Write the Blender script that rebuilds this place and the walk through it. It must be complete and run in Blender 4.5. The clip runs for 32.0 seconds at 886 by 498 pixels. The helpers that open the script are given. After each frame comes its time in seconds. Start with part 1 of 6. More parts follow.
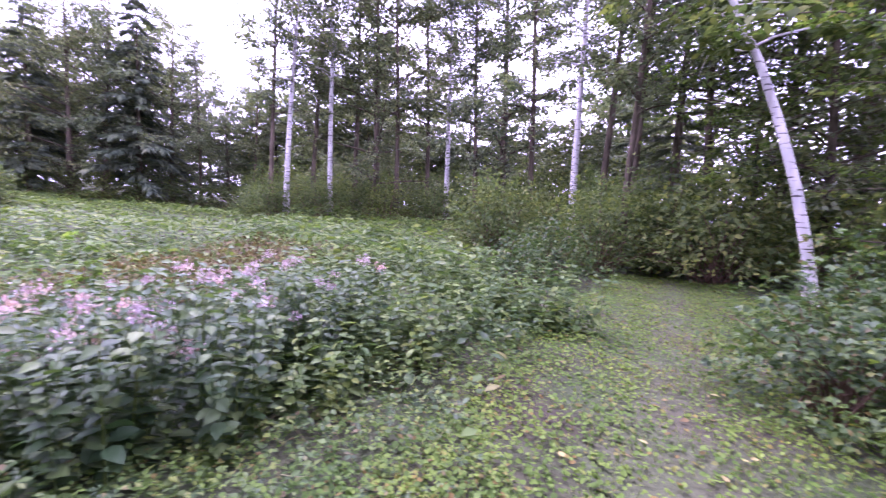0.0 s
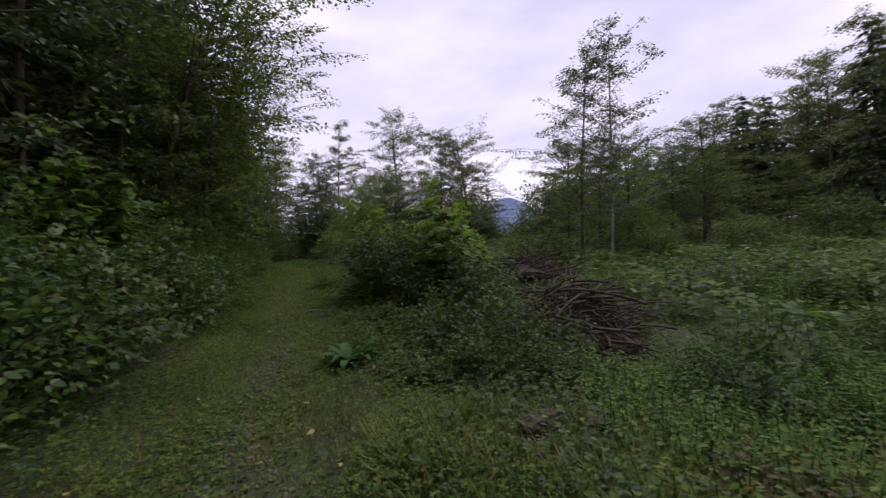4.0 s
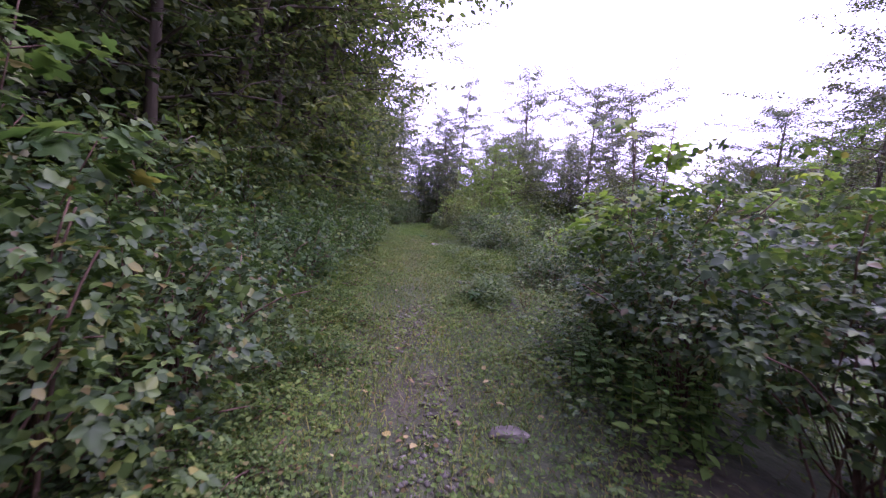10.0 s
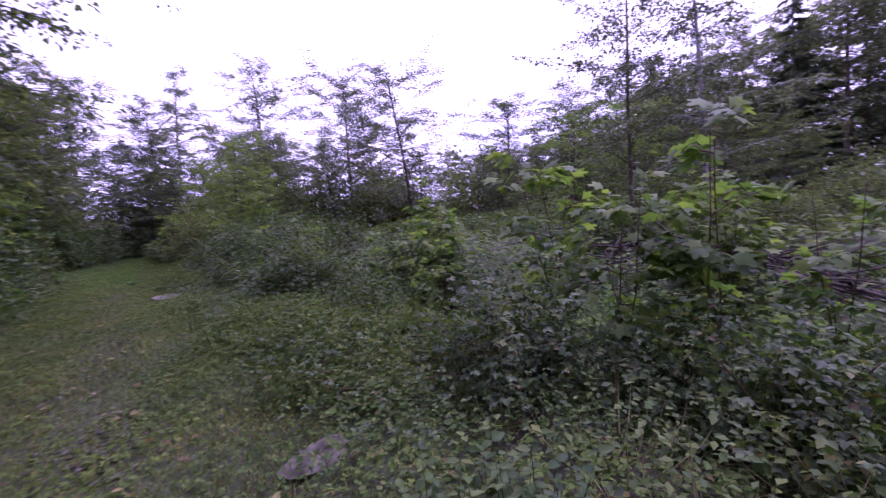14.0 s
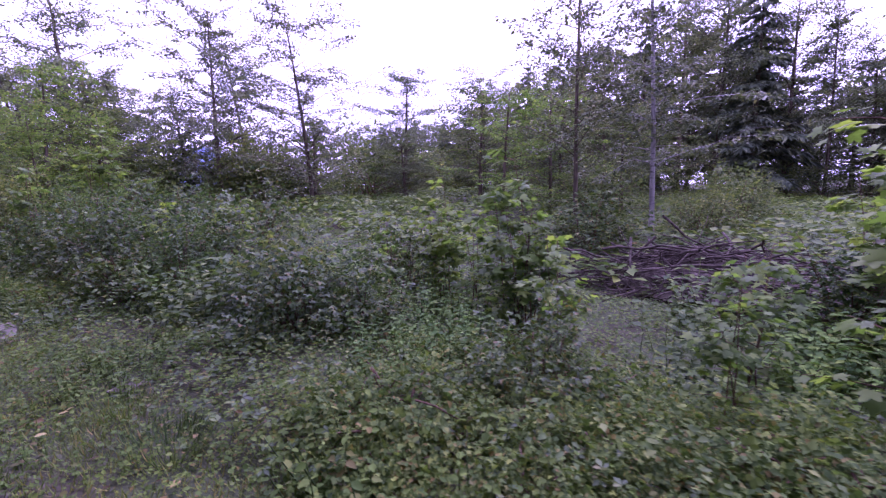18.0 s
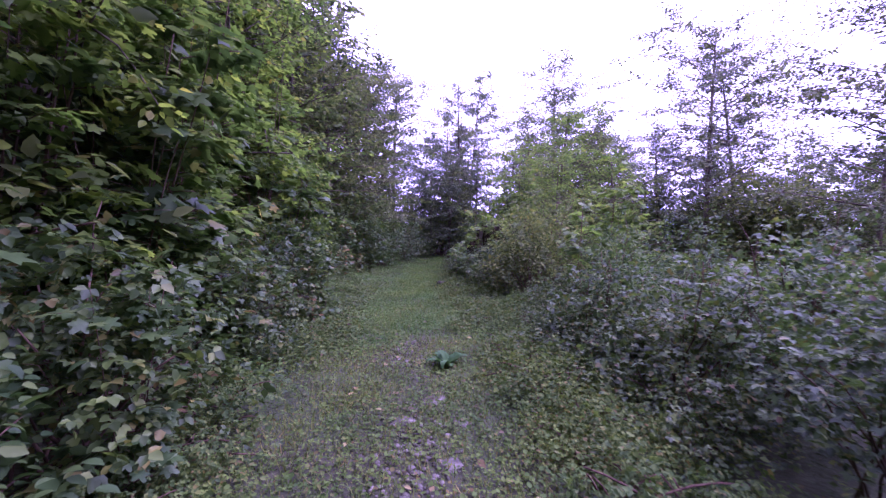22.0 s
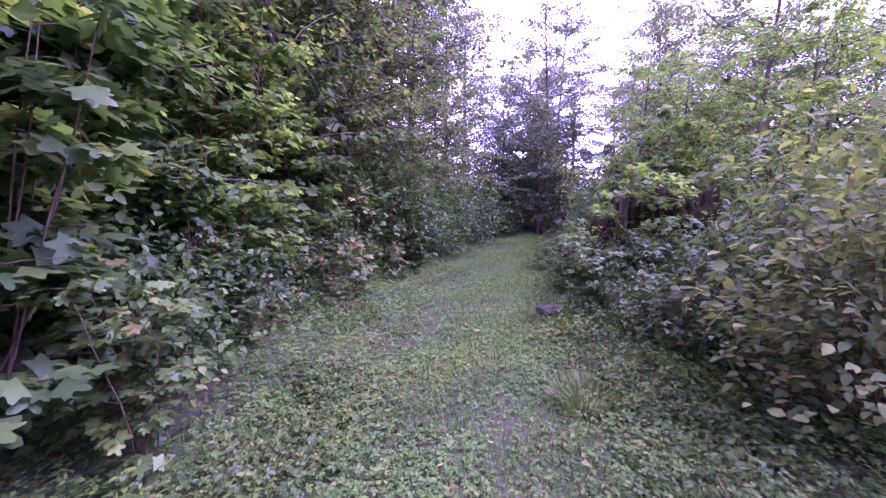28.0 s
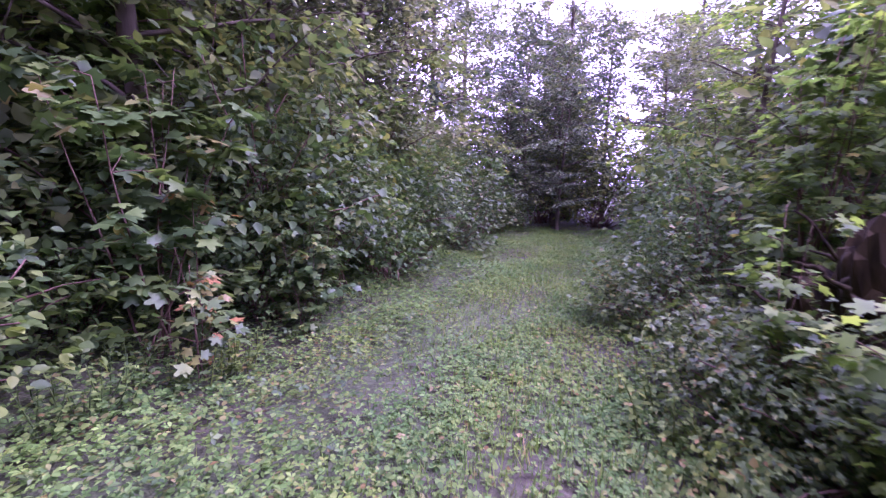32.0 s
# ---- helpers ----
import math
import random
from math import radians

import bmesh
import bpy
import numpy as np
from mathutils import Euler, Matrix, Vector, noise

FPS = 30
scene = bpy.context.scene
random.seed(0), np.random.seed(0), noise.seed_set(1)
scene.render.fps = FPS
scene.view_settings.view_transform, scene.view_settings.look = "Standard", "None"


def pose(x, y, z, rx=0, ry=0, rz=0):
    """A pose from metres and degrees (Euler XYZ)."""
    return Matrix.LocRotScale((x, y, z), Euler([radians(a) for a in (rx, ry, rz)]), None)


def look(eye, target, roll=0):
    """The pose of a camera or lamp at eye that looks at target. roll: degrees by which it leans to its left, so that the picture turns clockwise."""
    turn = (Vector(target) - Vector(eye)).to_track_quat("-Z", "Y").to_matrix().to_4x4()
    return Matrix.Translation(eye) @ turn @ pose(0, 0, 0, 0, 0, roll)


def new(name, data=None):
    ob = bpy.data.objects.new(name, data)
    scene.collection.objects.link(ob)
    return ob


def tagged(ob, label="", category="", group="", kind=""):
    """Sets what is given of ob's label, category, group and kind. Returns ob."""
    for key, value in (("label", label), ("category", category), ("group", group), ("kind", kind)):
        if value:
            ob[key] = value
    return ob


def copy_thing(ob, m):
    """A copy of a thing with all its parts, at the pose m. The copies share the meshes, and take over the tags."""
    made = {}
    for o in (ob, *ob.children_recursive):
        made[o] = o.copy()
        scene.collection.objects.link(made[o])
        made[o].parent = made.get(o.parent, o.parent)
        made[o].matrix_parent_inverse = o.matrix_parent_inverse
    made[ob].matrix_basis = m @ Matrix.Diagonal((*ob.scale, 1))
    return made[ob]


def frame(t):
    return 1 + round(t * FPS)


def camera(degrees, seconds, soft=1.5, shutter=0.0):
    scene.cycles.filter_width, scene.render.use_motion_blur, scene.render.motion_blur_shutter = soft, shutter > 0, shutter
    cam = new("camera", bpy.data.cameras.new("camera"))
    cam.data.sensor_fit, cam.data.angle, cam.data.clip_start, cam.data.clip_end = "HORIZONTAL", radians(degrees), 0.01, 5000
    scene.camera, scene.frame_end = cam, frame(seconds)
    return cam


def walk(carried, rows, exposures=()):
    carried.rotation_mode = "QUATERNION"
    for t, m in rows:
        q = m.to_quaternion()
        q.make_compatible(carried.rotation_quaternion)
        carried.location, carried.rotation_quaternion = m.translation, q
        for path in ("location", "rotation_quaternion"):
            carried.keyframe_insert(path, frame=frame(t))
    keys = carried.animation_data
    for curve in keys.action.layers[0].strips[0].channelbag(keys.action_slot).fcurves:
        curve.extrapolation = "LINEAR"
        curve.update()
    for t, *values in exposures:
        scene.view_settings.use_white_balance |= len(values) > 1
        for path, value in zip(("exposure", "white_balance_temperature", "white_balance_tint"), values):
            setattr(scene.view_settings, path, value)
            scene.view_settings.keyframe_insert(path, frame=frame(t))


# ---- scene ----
cam = camera(94.85, 32.0, soft=1.3, shutter=0.2)

# seconds, place in metres, turn in degrees
PATH = [
    (0.0, -0.366, -3.438, 1.488, 84.63, -2.75, -109.93),
    (0.5, -0.170, -2.885, 1.543, 84.65, -0.88, -96.78),
    (1.0, 0.049, -2.501, 1.549, 85.45, -0.13, -85.53),
    (1.5, 0.238, -2.078, 1.547, 85.56, -1.01, -74.04),
    (2.0, 0.373, -1.583, 1.508, 86.49, -0.98, -64.20),
    (2.5, 0.357, -1.302, 1.485, 86.97, -0.62, -56.32),
    (3.0, 0.332, -1.211, 1.504, 87.96, 0.19, -43.54),
    (3.5, 0.360, -1.209, 1.482, 89.18, 1.65, -30.86),
    (4.0, 0.329, -1.182, 1.454, 89.44, 3.14, -19.72),
    (4.5, 0.251, -1.101, 1.457, 89.29, 2.79, -9.68),
    (6.5, -0.411, -0.032, 1.535, 86.78, 1.96, -0.70),
    (7.0, -0.437, 0.641, 1.569, 85.75, 5.10, -1.27),
    (7.5, -0.343, 1.312, 1.570, 85.11, 0.63, -2.74),
    (8.0, -0.296, 2.002, 1.589, 85.08, 0.77, -8.55),
    (8.5, -0.190, 2.759, 1.592, 85.37, 0.02, -8.08),
    (9.0, -0.122, 3.470, 1.591, 86.02, -2.84, -9.69),
    (9.5, -0.142, 4.211, 1.591, 85.06, -0.53, -7.65),
    (10.0, -0.115, 4.933, 1.641, 85.39, -3.44, -4.54),
    (10.5, -0.132, 5.636, 1.653, 85.36, -2.61, -9.47),
    (11.0, -0.160, 6.363, 1.618, 83.71, -2.81, -9.34),
    (11.5, -0.111, 7.000, 1.639, 84.68, -2.28, -11.07),
    (12.0, 0.008, 7.657, 1.643, 86.34, -0.46, -11.71),
    (12.5, 0.166, 8.293, 1.666, 87.23, -3.87, -12.91),
    (13.0, 0.174, 8.869, 1.681, 86.86, -1.67, -17.88),
    (13.5, 0.216, 9.433, 1.689, 87.63, 0.06, -22.20),
    (14.0, 0.287, 9.972, 1.654, 85.81, 5.06, -38.77),
    (14.5, 0.444, 10.503, 1.600, 84.78, 4.08, -51.75),
    (16.5, 0.299, 11.924, 1.741, 83.42, 2.48, -63.79),
    (17.0, -0.068, 12.264, 1.889, 81.04, 0.56, -59.66),
    (17.5, -0.022, 13.071, 1.910, 83.85, 0.78, -56.66),
    (18.0, -0.069, 13.735, 1.925, 82.12, 1.46, -58.79),
    (18.5, -0.014, 14.512, 1.915, 82.68, 1.62, -58.68),
    (19.0, -0.018, 15.231, 1.907, 83.64, 1.01, -59.87),
    (19.5, -0.034, 15.995, 1.910, 83.40, 3.30, -50.08),
    (20.0, -0.035, 16.820, 2.034, 86.32, 0.07, -37.91),
    (20.5, 0.037, 17.540, 2.034, 86.35, -2.04, -27.15),
    (21.0, 0.084, 18.180, 2.036, 84.65, -3.63, -12.89),
    (21.5, 0.082, 18.753, 2.045, 86.35, -2.61, -8.14),
    (22.0, 0.080, 19.346, 2.024, 88.49, -1.66, -4.14),
    (22.5, 0.105, 19.907, 2.019, 87.07, -3.88, -0.21),
    (23.0, 0.103, 20.446, 2.003, 85.59, -2.21, 1.15),
    (23.5, 0.130, 20.953, 1.978, 84.70, -2.98, 4.37),
    (24.0, 0.159, 21.481, 1.919, 85.58, -3.90, 2.55),
    (24.5, 0.163, 22.002, 1.862, 85.60, -0.56, 6.93),
    (25.0, 0.182, 22.529, 1.953, 87.15, -2.54, 4.65),
    (25.5, 0.196, 23.102, 1.917, 85.76, -0.93, 0.92),
    (26.0, 0.171, 23.707, 1.880, 85.14, -3.46, 5.35),
    (26.5, 0.176, 24.241, 1.836, 84.63, -2.12, 1.03),
    (28.5, 0.154, 26.126, 2.281, 83.72, 0.96, 7.74),
    (29.0, 0.234, 26.873, 2.217, 83.70, -0.47, 2.78),
    (29.5, 0.172, 27.607, 2.132, 84.99, 2.15, 9.16),
    (30.0, 0.168, 28.286, 2.128, 85.44, 0.58, 7.43),
    (30.5, 0.104, 28.981, 2.075, 83.82, 2.43, 4.06),
    (31.0, 0.118, 29.672, 2.065, 82.82, 0.46, 7.57),
    (31.5, 0.119, 30.382, 2.045, 81.71, 1.17, 0.78),
    (32.0, 0.163, 31.032, 2.021, 81.81, -1.14, 7.01),
]
EXPOSURES = [(0.0, 2.72, 5400, 60), (1.0, 2.12, 5290, 67), (2.0, 1.45, 5280, 66), (3.0, 0.45, 5760, 42), (4.5, 0.05, 6350, 16), (6.5, 1.52, 5430, 60), (9.0, 1.65, 5400, 62), (12.0, 1.6, 5270, 69), (14.0, 1.05, 5290, 72), (17.0, 1.65, 5190, 78), (19.0, 1.55, 5170, 80), (23.0, 2.05, 4990, 94), (26.0, 2.5, 5040, 103), (28.5, 2.75, 5060, 104), (30.0, 3.02, 5060, 103), (32.0, 2.97, 5170, 96)]
walk(cam, [(t, pose(x, y, z, rx, ry, rz)) for t, x, y, z, rx, ry, rz in PATH], EXPOSURES)

# ---------------------------------------------------------------- sky and sun
world = bpy.data.worlds.new("overcast_sky")
scene.world = world
world.use_nodes = True
wn, wl = world.node_tree.nodes, world.node_tree.links
wn.clear()
w_out = wn.new("ShaderNodeOutputWorld")
w_bg = wn.new("ShaderNodeBackground")
w_sky = wn.new("ShaderNodeTexSky")
w_sky.sky_type = "NISHITA"
w_sky.sun_disc = False
w_sky.sun_elevation = radians(58)
w_sky.sun_rotation = radians(76)
w_sky.dust_density = 4.0
w_tc = wn.new("ShaderNodeTexCoord")
w_map = wn.new("ShaderNodeMapping")
w_map.inputs["Scale"].default_value = (1.2, 1.2, 3.5)
w_noise = wn.new("ShaderNodeTexNoise")
w_noise.inputs["Scale"].default_value = 1.6
w_noise.inputs["Detail"].default_value = 5.0
w_ramp = wn.new("ShaderNodeValToRGB")
w_ramp.color_ramp.elements[0].position = 0.36
w_ramp.color_ramp.elements[0].color = (7.4, 7.2, 8.9, 1)
w_ramp.color_ramp.elements[1].position = 0.62
w_ramp.color_ramp.elements[1].color = (10.8, 10.3, 11.4, 1)
w_mix = wn.new("ShaderNodeMixRGB")
w_mix.inputs["Fac"].default_value = 0.86
wl.new(w_tc.outputs["Generated"], w_map.inputs["Vector"])
wl.new(w_map.outputs["Vector"], w_noise.inputs["Vector"])
wl.new(w_noise.outputs["Fac"], w_ramp.inputs["Fac"])
wl.new(w_sky.outputs["Color"], w_mix.inputs["Color1"])
wl.new(w_ramp.outputs["Color"], w_mix.inputs["Color2"])
wl.new(w_mix.outputs["Color"], w_bg.inputs["Color"])
w_bg.inputs["Strength"].default_value = 0.1
wl.new(w_bg.outputs["Background"], w_out.inputs["Surface"])

sun_data = bpy.data.lights.new("sun", "SUN")
sun_data.energy = 1.1
sun_data.angle = radians(40)
sun_data.color = (1.0, 0.96, 0.9)
sun = new("sun", sun_data)
sun.matrix_world = look((30, 6, 50), (0, 0, 0))


# ---------------------------------------------------------------- materials
def material(name):
    m = bpy.data.materials.new(name)
    m.use_nodes = True
    nt = m.node_tree
    bsdf = nt.nodes["Principled BSDF"]
    return m, nt, bsdf


def ramp(nt, fac, stops):
    r = nt.nodes.new("ShaderNodeValToRGB")
    els = r.color_ramp.elements
    while len(els) < len(stops):
        els.new(0.5)
    for e, (p, c) in zip(els, stops):
        e.position, e.color = p, (*c, 1)
    nt.links.new(fac, r.inputs["Fac"])
    return r.outputs["Color"]


def noise_tex(nt, scale, detail=4.0, coord="Object", stretch=None):
    tc = nt.nodes.new("ShaderNodeTexCoord")
    n = nt.nodes.new("ShaderNodeTexNoise")
    n.inputs["Scale"].default_value, n.inputs["Detail"].default_value = scale, detail
    src = tc.outputs[coord]
    if stretch:
        mp = nt.nodes.new("ShaderNodeMapping")
        mp.inputs["Scale"].default_value = stretch
        nt.links.new(src, mp.inputs["Vector"])
        src = mp.outputs["Vector"]
    nt.links.new(src, n.inputs["Vector"])
    return n.outputs["Fac"]


def mixed(nt, fac, a, b, mode="MIX"):
    m = nt.nodes.new("ShaderNodeMixRGB")
    m.blend_type = mode
    for sock, v in (("Fac", fac), ("Color1", a), ("Color2", b)):
        if isinstance(v, (int, float)):
            m.inputs[sock].default_value = v if sock == "Fac" else (v, v, v, 1)
        elif isinstance(v, tuple):
            m.inputs[sock].default_value = (*v, 1)
        else:
            nt.links.new(v, m.inputs[sock])
    return m.outputs["Color"]


def bump(nt, bsdf, height, strength=0.4, distance=0.02):
    b = nt.nodes.new("ShaderNodeBump")
    b.inputs["Strength"].default_value, b.inputs["Distance"].default_value = strength, distance
    nt.links.new(height, b.inputs["Height"])
    nt.links.new(b.outputs["Normal"], bsdf.inputs["Normal"])


def leaf_material(name, stops, rough=0.45, through_light=0.3, spec=0.5):
    """Leaves: each leaf takes its own tone; blotches and veins vary it; some light comes through."""
    m, nt, bsdf = material(name)
    geo = nt.nodes.new("ShaderNodeNewGeometry")
    col = ramp(nt, geo.outputs["Random Per Island"], stops)
    blot = noise_tex(nt, 9.0, 3.0)
    col = mixed(nt, 0.35, col, ramp(nt, blot, [(0.3, (0.45, 0.5, 0.45)), (0.7, (1.2, 1.15, 1.0))]), "MULTIPLY")
    broad = noise_tex(nt, 1.3, 2.0)
    col = mixed(nt, 0.7, col, ramp(nt, broad, [(0.36, (0.68, 0.78, 0.8)), (0.5, (1.0, 1.0, 1.0)), (0.66, (1.2, 1.12, 0.9))]), "MULTIPLY")
    oi = nt.nodes.new("ShaderNodeObjectInfo")
    tone = ramp(nt, oi.outputs["Random"], [(0.0, (0.8, 0.85, 0.85)), (0.5, (1.0, 1.0, 1.0)), (1.0, (1.15, 1.1, 0.9))])
    col = mixed(nt, 1.0, col, tone, "MULTIPLY")
    nt.links.new(col, bsdf.inputs["Base Color"])
    bsdf.inputs["Roughness"].default_value = rough
    bsdf.inputs["Specular IOR Level"].default_value = spec
    bump(nt, bsdf, noise_tex(nt, 60.0, 2.0), 0.25, 0.004)
    tr = nt.nodes.new("ShaderNodeBsdfTranslucent")
    nt.links.new(mixed(nt, 1.0, col, (1.1, 1.2, 0.62), "MULTIPLY"), tr.inputs["Color"])
    mx = nt.nodes.new("ShaderNodeMixShader")
    mx.inputs["Fac"].default_value = through_light
    nt.links.new(bsdf.outputs["BSDF"], mx.inputs[1])
    nt.links.new(tr.outputs["BSDF"], mx.inputs[2])
    nt.links.new(mx.outputs["Shader"], nt.nodes["Material Output"].inputs["Surface"])
    return m


def bark_material(name, dark, light, scale=6.0, patches=None):
    m, nt, bsdf = material(name)
    n1 = noise_tex(nt, scale, 6.0, stretch=(1, 1, 0.18))
    n2 = noise_tex(nt, scale * 0.3, 3.0)
    col = ramp(nt, n1, [(0.3, dark), (0.68, light)])
    col = mixed(nt, 0.4, col, ramp(nt, n2, [(0.35, (0.55, 0.6, 0.45)), (0.7, (1.1, 1.05, 1.0))]), "MULTIPLY")
    if patches:
        n3 = noise_tex(nt, 9.0, 3.0, stretch=(0.35, 0.35, 2.2))
        col = mixed(nt, ramp(nt, n3, [(0.57, (0, 0, 0)), (0.64, (1, 1, 1))]), col, patches)
    nt.links.new(col, bsdf.inputs["Base Color"])
    bsdf.inputs["Roughness"].default_value = 0.92
    bsdf.inputs["Specular IOR Level"].default_value = 0.15
    bump(nt, bsdf, n1, 0.9, 0.04)
    return m


M_BRAMBLE = leaf_material("bramble_leaf", [(0.0, (0.031, 0.059, 0.020)), (0.5, (0.065, 0.116, 0.034)), (0.86, (0.116, 0.177, 0.045)), (0.94, (0.168, 0.168, 0.050)), (1.0, (0.112, 0.076, 0.031))], 0.48, 0.36, 0.3)
M_MAPLE = leaf_material("maple_leaf", [(0.0, (0.050, 0.095, 0.030)), (0.6, (0.092, 0.165, 0.045)), (0.95, (0.160, 0.225, 0.058)), (1.0, (0.220, 0.190, 0.055))], 0.44, 0.45, 0.36)
M_YOUNG = leaf_material("young_leaf", [(0.0, (0.089, 0.152, 0.034)), (0.6, (0.158, 0.252, 0.053)), (1.0, (0.242, 0.315, 0.068))], 0.5, 0.55, 0.3)
M_AUTUMN = leaf_material("autumn_leaf", [(0.0, (0.060, 0.100, 0.035)), (0.6, (0.110, 0.170, 0.045)), (0.8, (0.200, 0.210, 0.055)), (0.92, (0.260, 0.140, 0.050)), (1.0, (0.270, 0.130, 0.060))], 0.5, 0.35, 0.3)
M_TALLMAPLE = leaf_material("tall_maple_leaf", [(0.0, (0.083, 0.142, 0.038)), (0.6, (0.147, 0.242, 0.057)), (0.95, (0.230, 0.319, 0.073)), (1.0, (0.283, 0.248, 0.071))], 0.48, 0.6, 0.28)
M_HAZEL = leaf_material("shrub_leaf", [(0.0, (0.045, 0.086, 0.028)), (0.6, (0.082, 0.143, 0.043)), (1.0, (0.151, 0.211, 0.059))], 0.5, 0.44, 0.2)
M_HERB = leaf_material("herb_leaf", [(0.0, (0.050, 0.090, 0.030)), (0.6, (0.092, 0.152, 0.045)), (1.0, (0.165, 0.215, 0.062))], 0.52, 0.38, 0.2)
M_FLOWERHERB = leaf_material("flowering_herb_leaf", [(0.0, (0.034, 0.068, 0.027)), (0.6, (0.060, 0.110, 0.040)), (1.0, (0.115, 0.163, 0.053))], 0.5, 0.32, 0.25)
M_TREE = leaf_material("tree_leaf", [(0.0, (0.066, 0.098, 0.040)), (0.6, (0.118, 0.158, 0.062)), (1.0, (0.205, 0.232, 0.082))], 0.6, 0.5, 0.12)
# Leaf green made paler and greyer: haze over the far trees mixed into it.
M_FOREST_HAZE = leaf_material("hazy_forest_leaf", [(0.0, (0.078, 0.102, 0.059)), (0.6, (0.134, 0.165, 0.093)), (1.0, (0.216, 0.242, 0.131))], 0.6, 0.38, 0.3)
# Darker copy of the tree leaf; canopy shade is put into its colour.
M_SHADED_TREE = leaf_material("tree_leaf_shaded", [(0.0, (0.048, 0.074, 0.043)), (0.6, (0.091, 0.130, 0.068)), (1.0, (0.163, 0.195, 0.094))], 0.6, 0.22, 0.25)
M_TREELIGHT = leaf_material("birch_leaf", [(0.0, (0.070, 0.094, 0.051)), (0.6, (0.110, 0.138, 0.069)), (1.0, (0.187, 0.198, 0.095))], 0.5, 0.32)
M_SPRUCE = leaf_material("spruce_needles", [(0.0, (0.050, 0.074, 0.045)), (0.7, (0.095, 0.128, 0.075)), (1.0, (0.150, 0.180, 0.100))], 0.6, 0.1, 0.3)
M_COVER = leaf_material("ground_cover_leaf", [(0.0, (0.050, 0.092, 0.020)), (0.5, (0.098, 0.165, 0.036)), (0.84, (0.138, 0.208, 0.052)), (0.92, (0.160, 0.178, 0.058)), (1.0, (0.130, 0.090, 0.035))], 0.62, 0.34, 0.12)
M_CREEPER = leaf_material("creeping_bramble_leaf", [(0.0, (0.054, 0.096, 0.028)), (0.5, (0.105, 0.165, 0.044)), (0.88, (0.180, 0.240, 0.062)), (1.0, (0.200, 0.140, 0.060))], 0.6, 0.38, 0.12)
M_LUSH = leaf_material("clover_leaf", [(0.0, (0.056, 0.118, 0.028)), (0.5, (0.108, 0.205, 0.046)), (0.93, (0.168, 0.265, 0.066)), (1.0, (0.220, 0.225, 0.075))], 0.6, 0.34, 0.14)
M_DOCK = leaf_material("dock_leaf", [(0.0, (0.034, 0.089, 0.025)), (0.6, (0.060, 0.140, 0.038)), (1.0, (0.093, 0.178, 0.051))], 0.55, 0.35, 0.16)
M_GRASS = leaf_material("grass_blade", [(0.0, (0.070, 0.115, 0.028)), (0.6, (0.135, 0.185, 0.048)), (0.9, (0.220, 0.220, 0.070)), (1.0, (0.300, 0.240, 0.110))], 0.6, 0.3, 0.2)
M_STRAW = leaf_material("dry_grass", [(0.0, (0.12, 0.1, 0.05)), (0.6, (0.2, 0.17, 0.08)), (1.0, (0.32, 0.29, 0.15))], 0.75, 0.2, 0.15)
M_RUST = leaf_material("withered_fern", [(0.0, (0.075, 0.060, 0.032)), (0.45, (0.150, 0.112, 0.055)), (0.7, (0.165, 0.150, 0.060)), (1.0, (0.085, 0.130, 0.042))], 0.75, 0.28, 0.15)
M_FALLEN = leaf_material("fallen_leaf", [(0.0, (0.09, 0.06, 0.03)), (0.5, (0.2, 0.15, 0.065)), (1.0, (0.36, 0.31, 0.12))], 0.65, 0.1, 0.2)
M_LITTER = leaf_material("brown_litter", [(0.0, (0.035, 0.024, 0.014)), (0.6, (0.085, 0.062, 0.034)), (1.0, (0.160, 0.125, 0.065))], 0.8, 0.05, 0.15)
M_PINK = leaf_material("pink_flower", [(0.0, (0.42, 0.26, 0.36)), (0.6, (0.56, 0.4, 0.5)), (1.0, (0.66, 0.55, 0.6))], 0.6, 0.3)
M_BARK = bark_material("grey_brown_bark", (0.04, 0.031, 0.022), (0.145, 0.118, 0.085))
M_PALE = bark_material("pale_birch_bark", (0.36, 0.34, 0.33), (0.62, 0.6, 0.58), 4.0, (0.06, 0.055, 0.05))
M_GREYBIRCH = bark_material("grey_birch_bark", (0.13, 0.125, 0.12), (0.34, 0.33, 0.31), 5.0, (0.07, 0.065, 0.06))
M_TWIG = bark_material("brown_twig", (0.05, 0.03, 0.022), (0.18, 0.115, 0.08), 14.0)
M_DEADWOOD = bark_material("weathered_deadwood", (0.018, 0.014, 0.011), (0.13, 0.106, 0.09), 10.0)
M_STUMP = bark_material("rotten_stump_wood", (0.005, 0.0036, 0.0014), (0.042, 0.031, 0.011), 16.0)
M_GREYWOOD = bark_material("weathered_stump_wood", (0.04, 0.036, 0.026), (0.15, 0.135, 0.1), 9.0)

M_STONE, nt, bsdf = material("grey_stone")
s1 = noise_tex(nt, 5.0, 8.0)
s2 = noise_tex(nt, 30.0, 4.0)
col = ramp(nt, s1, [(0.34, (0.03, 0.026, 0.017)), (0.46, (0.1, 0.09, 0.066)), (0.7, (0.2, 0.182, 0.14))])
col = mixed(nt, 0.4, col, ramp(nt, s2, [(0.3, (0.8, 0.8, 0.8)), (0.7, (1.12, 1.12, 1.12))]), "MULTIPLY")
nt.links.new(col, bsdf.inputs["Base Color"])
bsdf.inputs["Roughness"].default_value = 0.85
bump(nt, bsdf, s2, 0.5, 0.01)

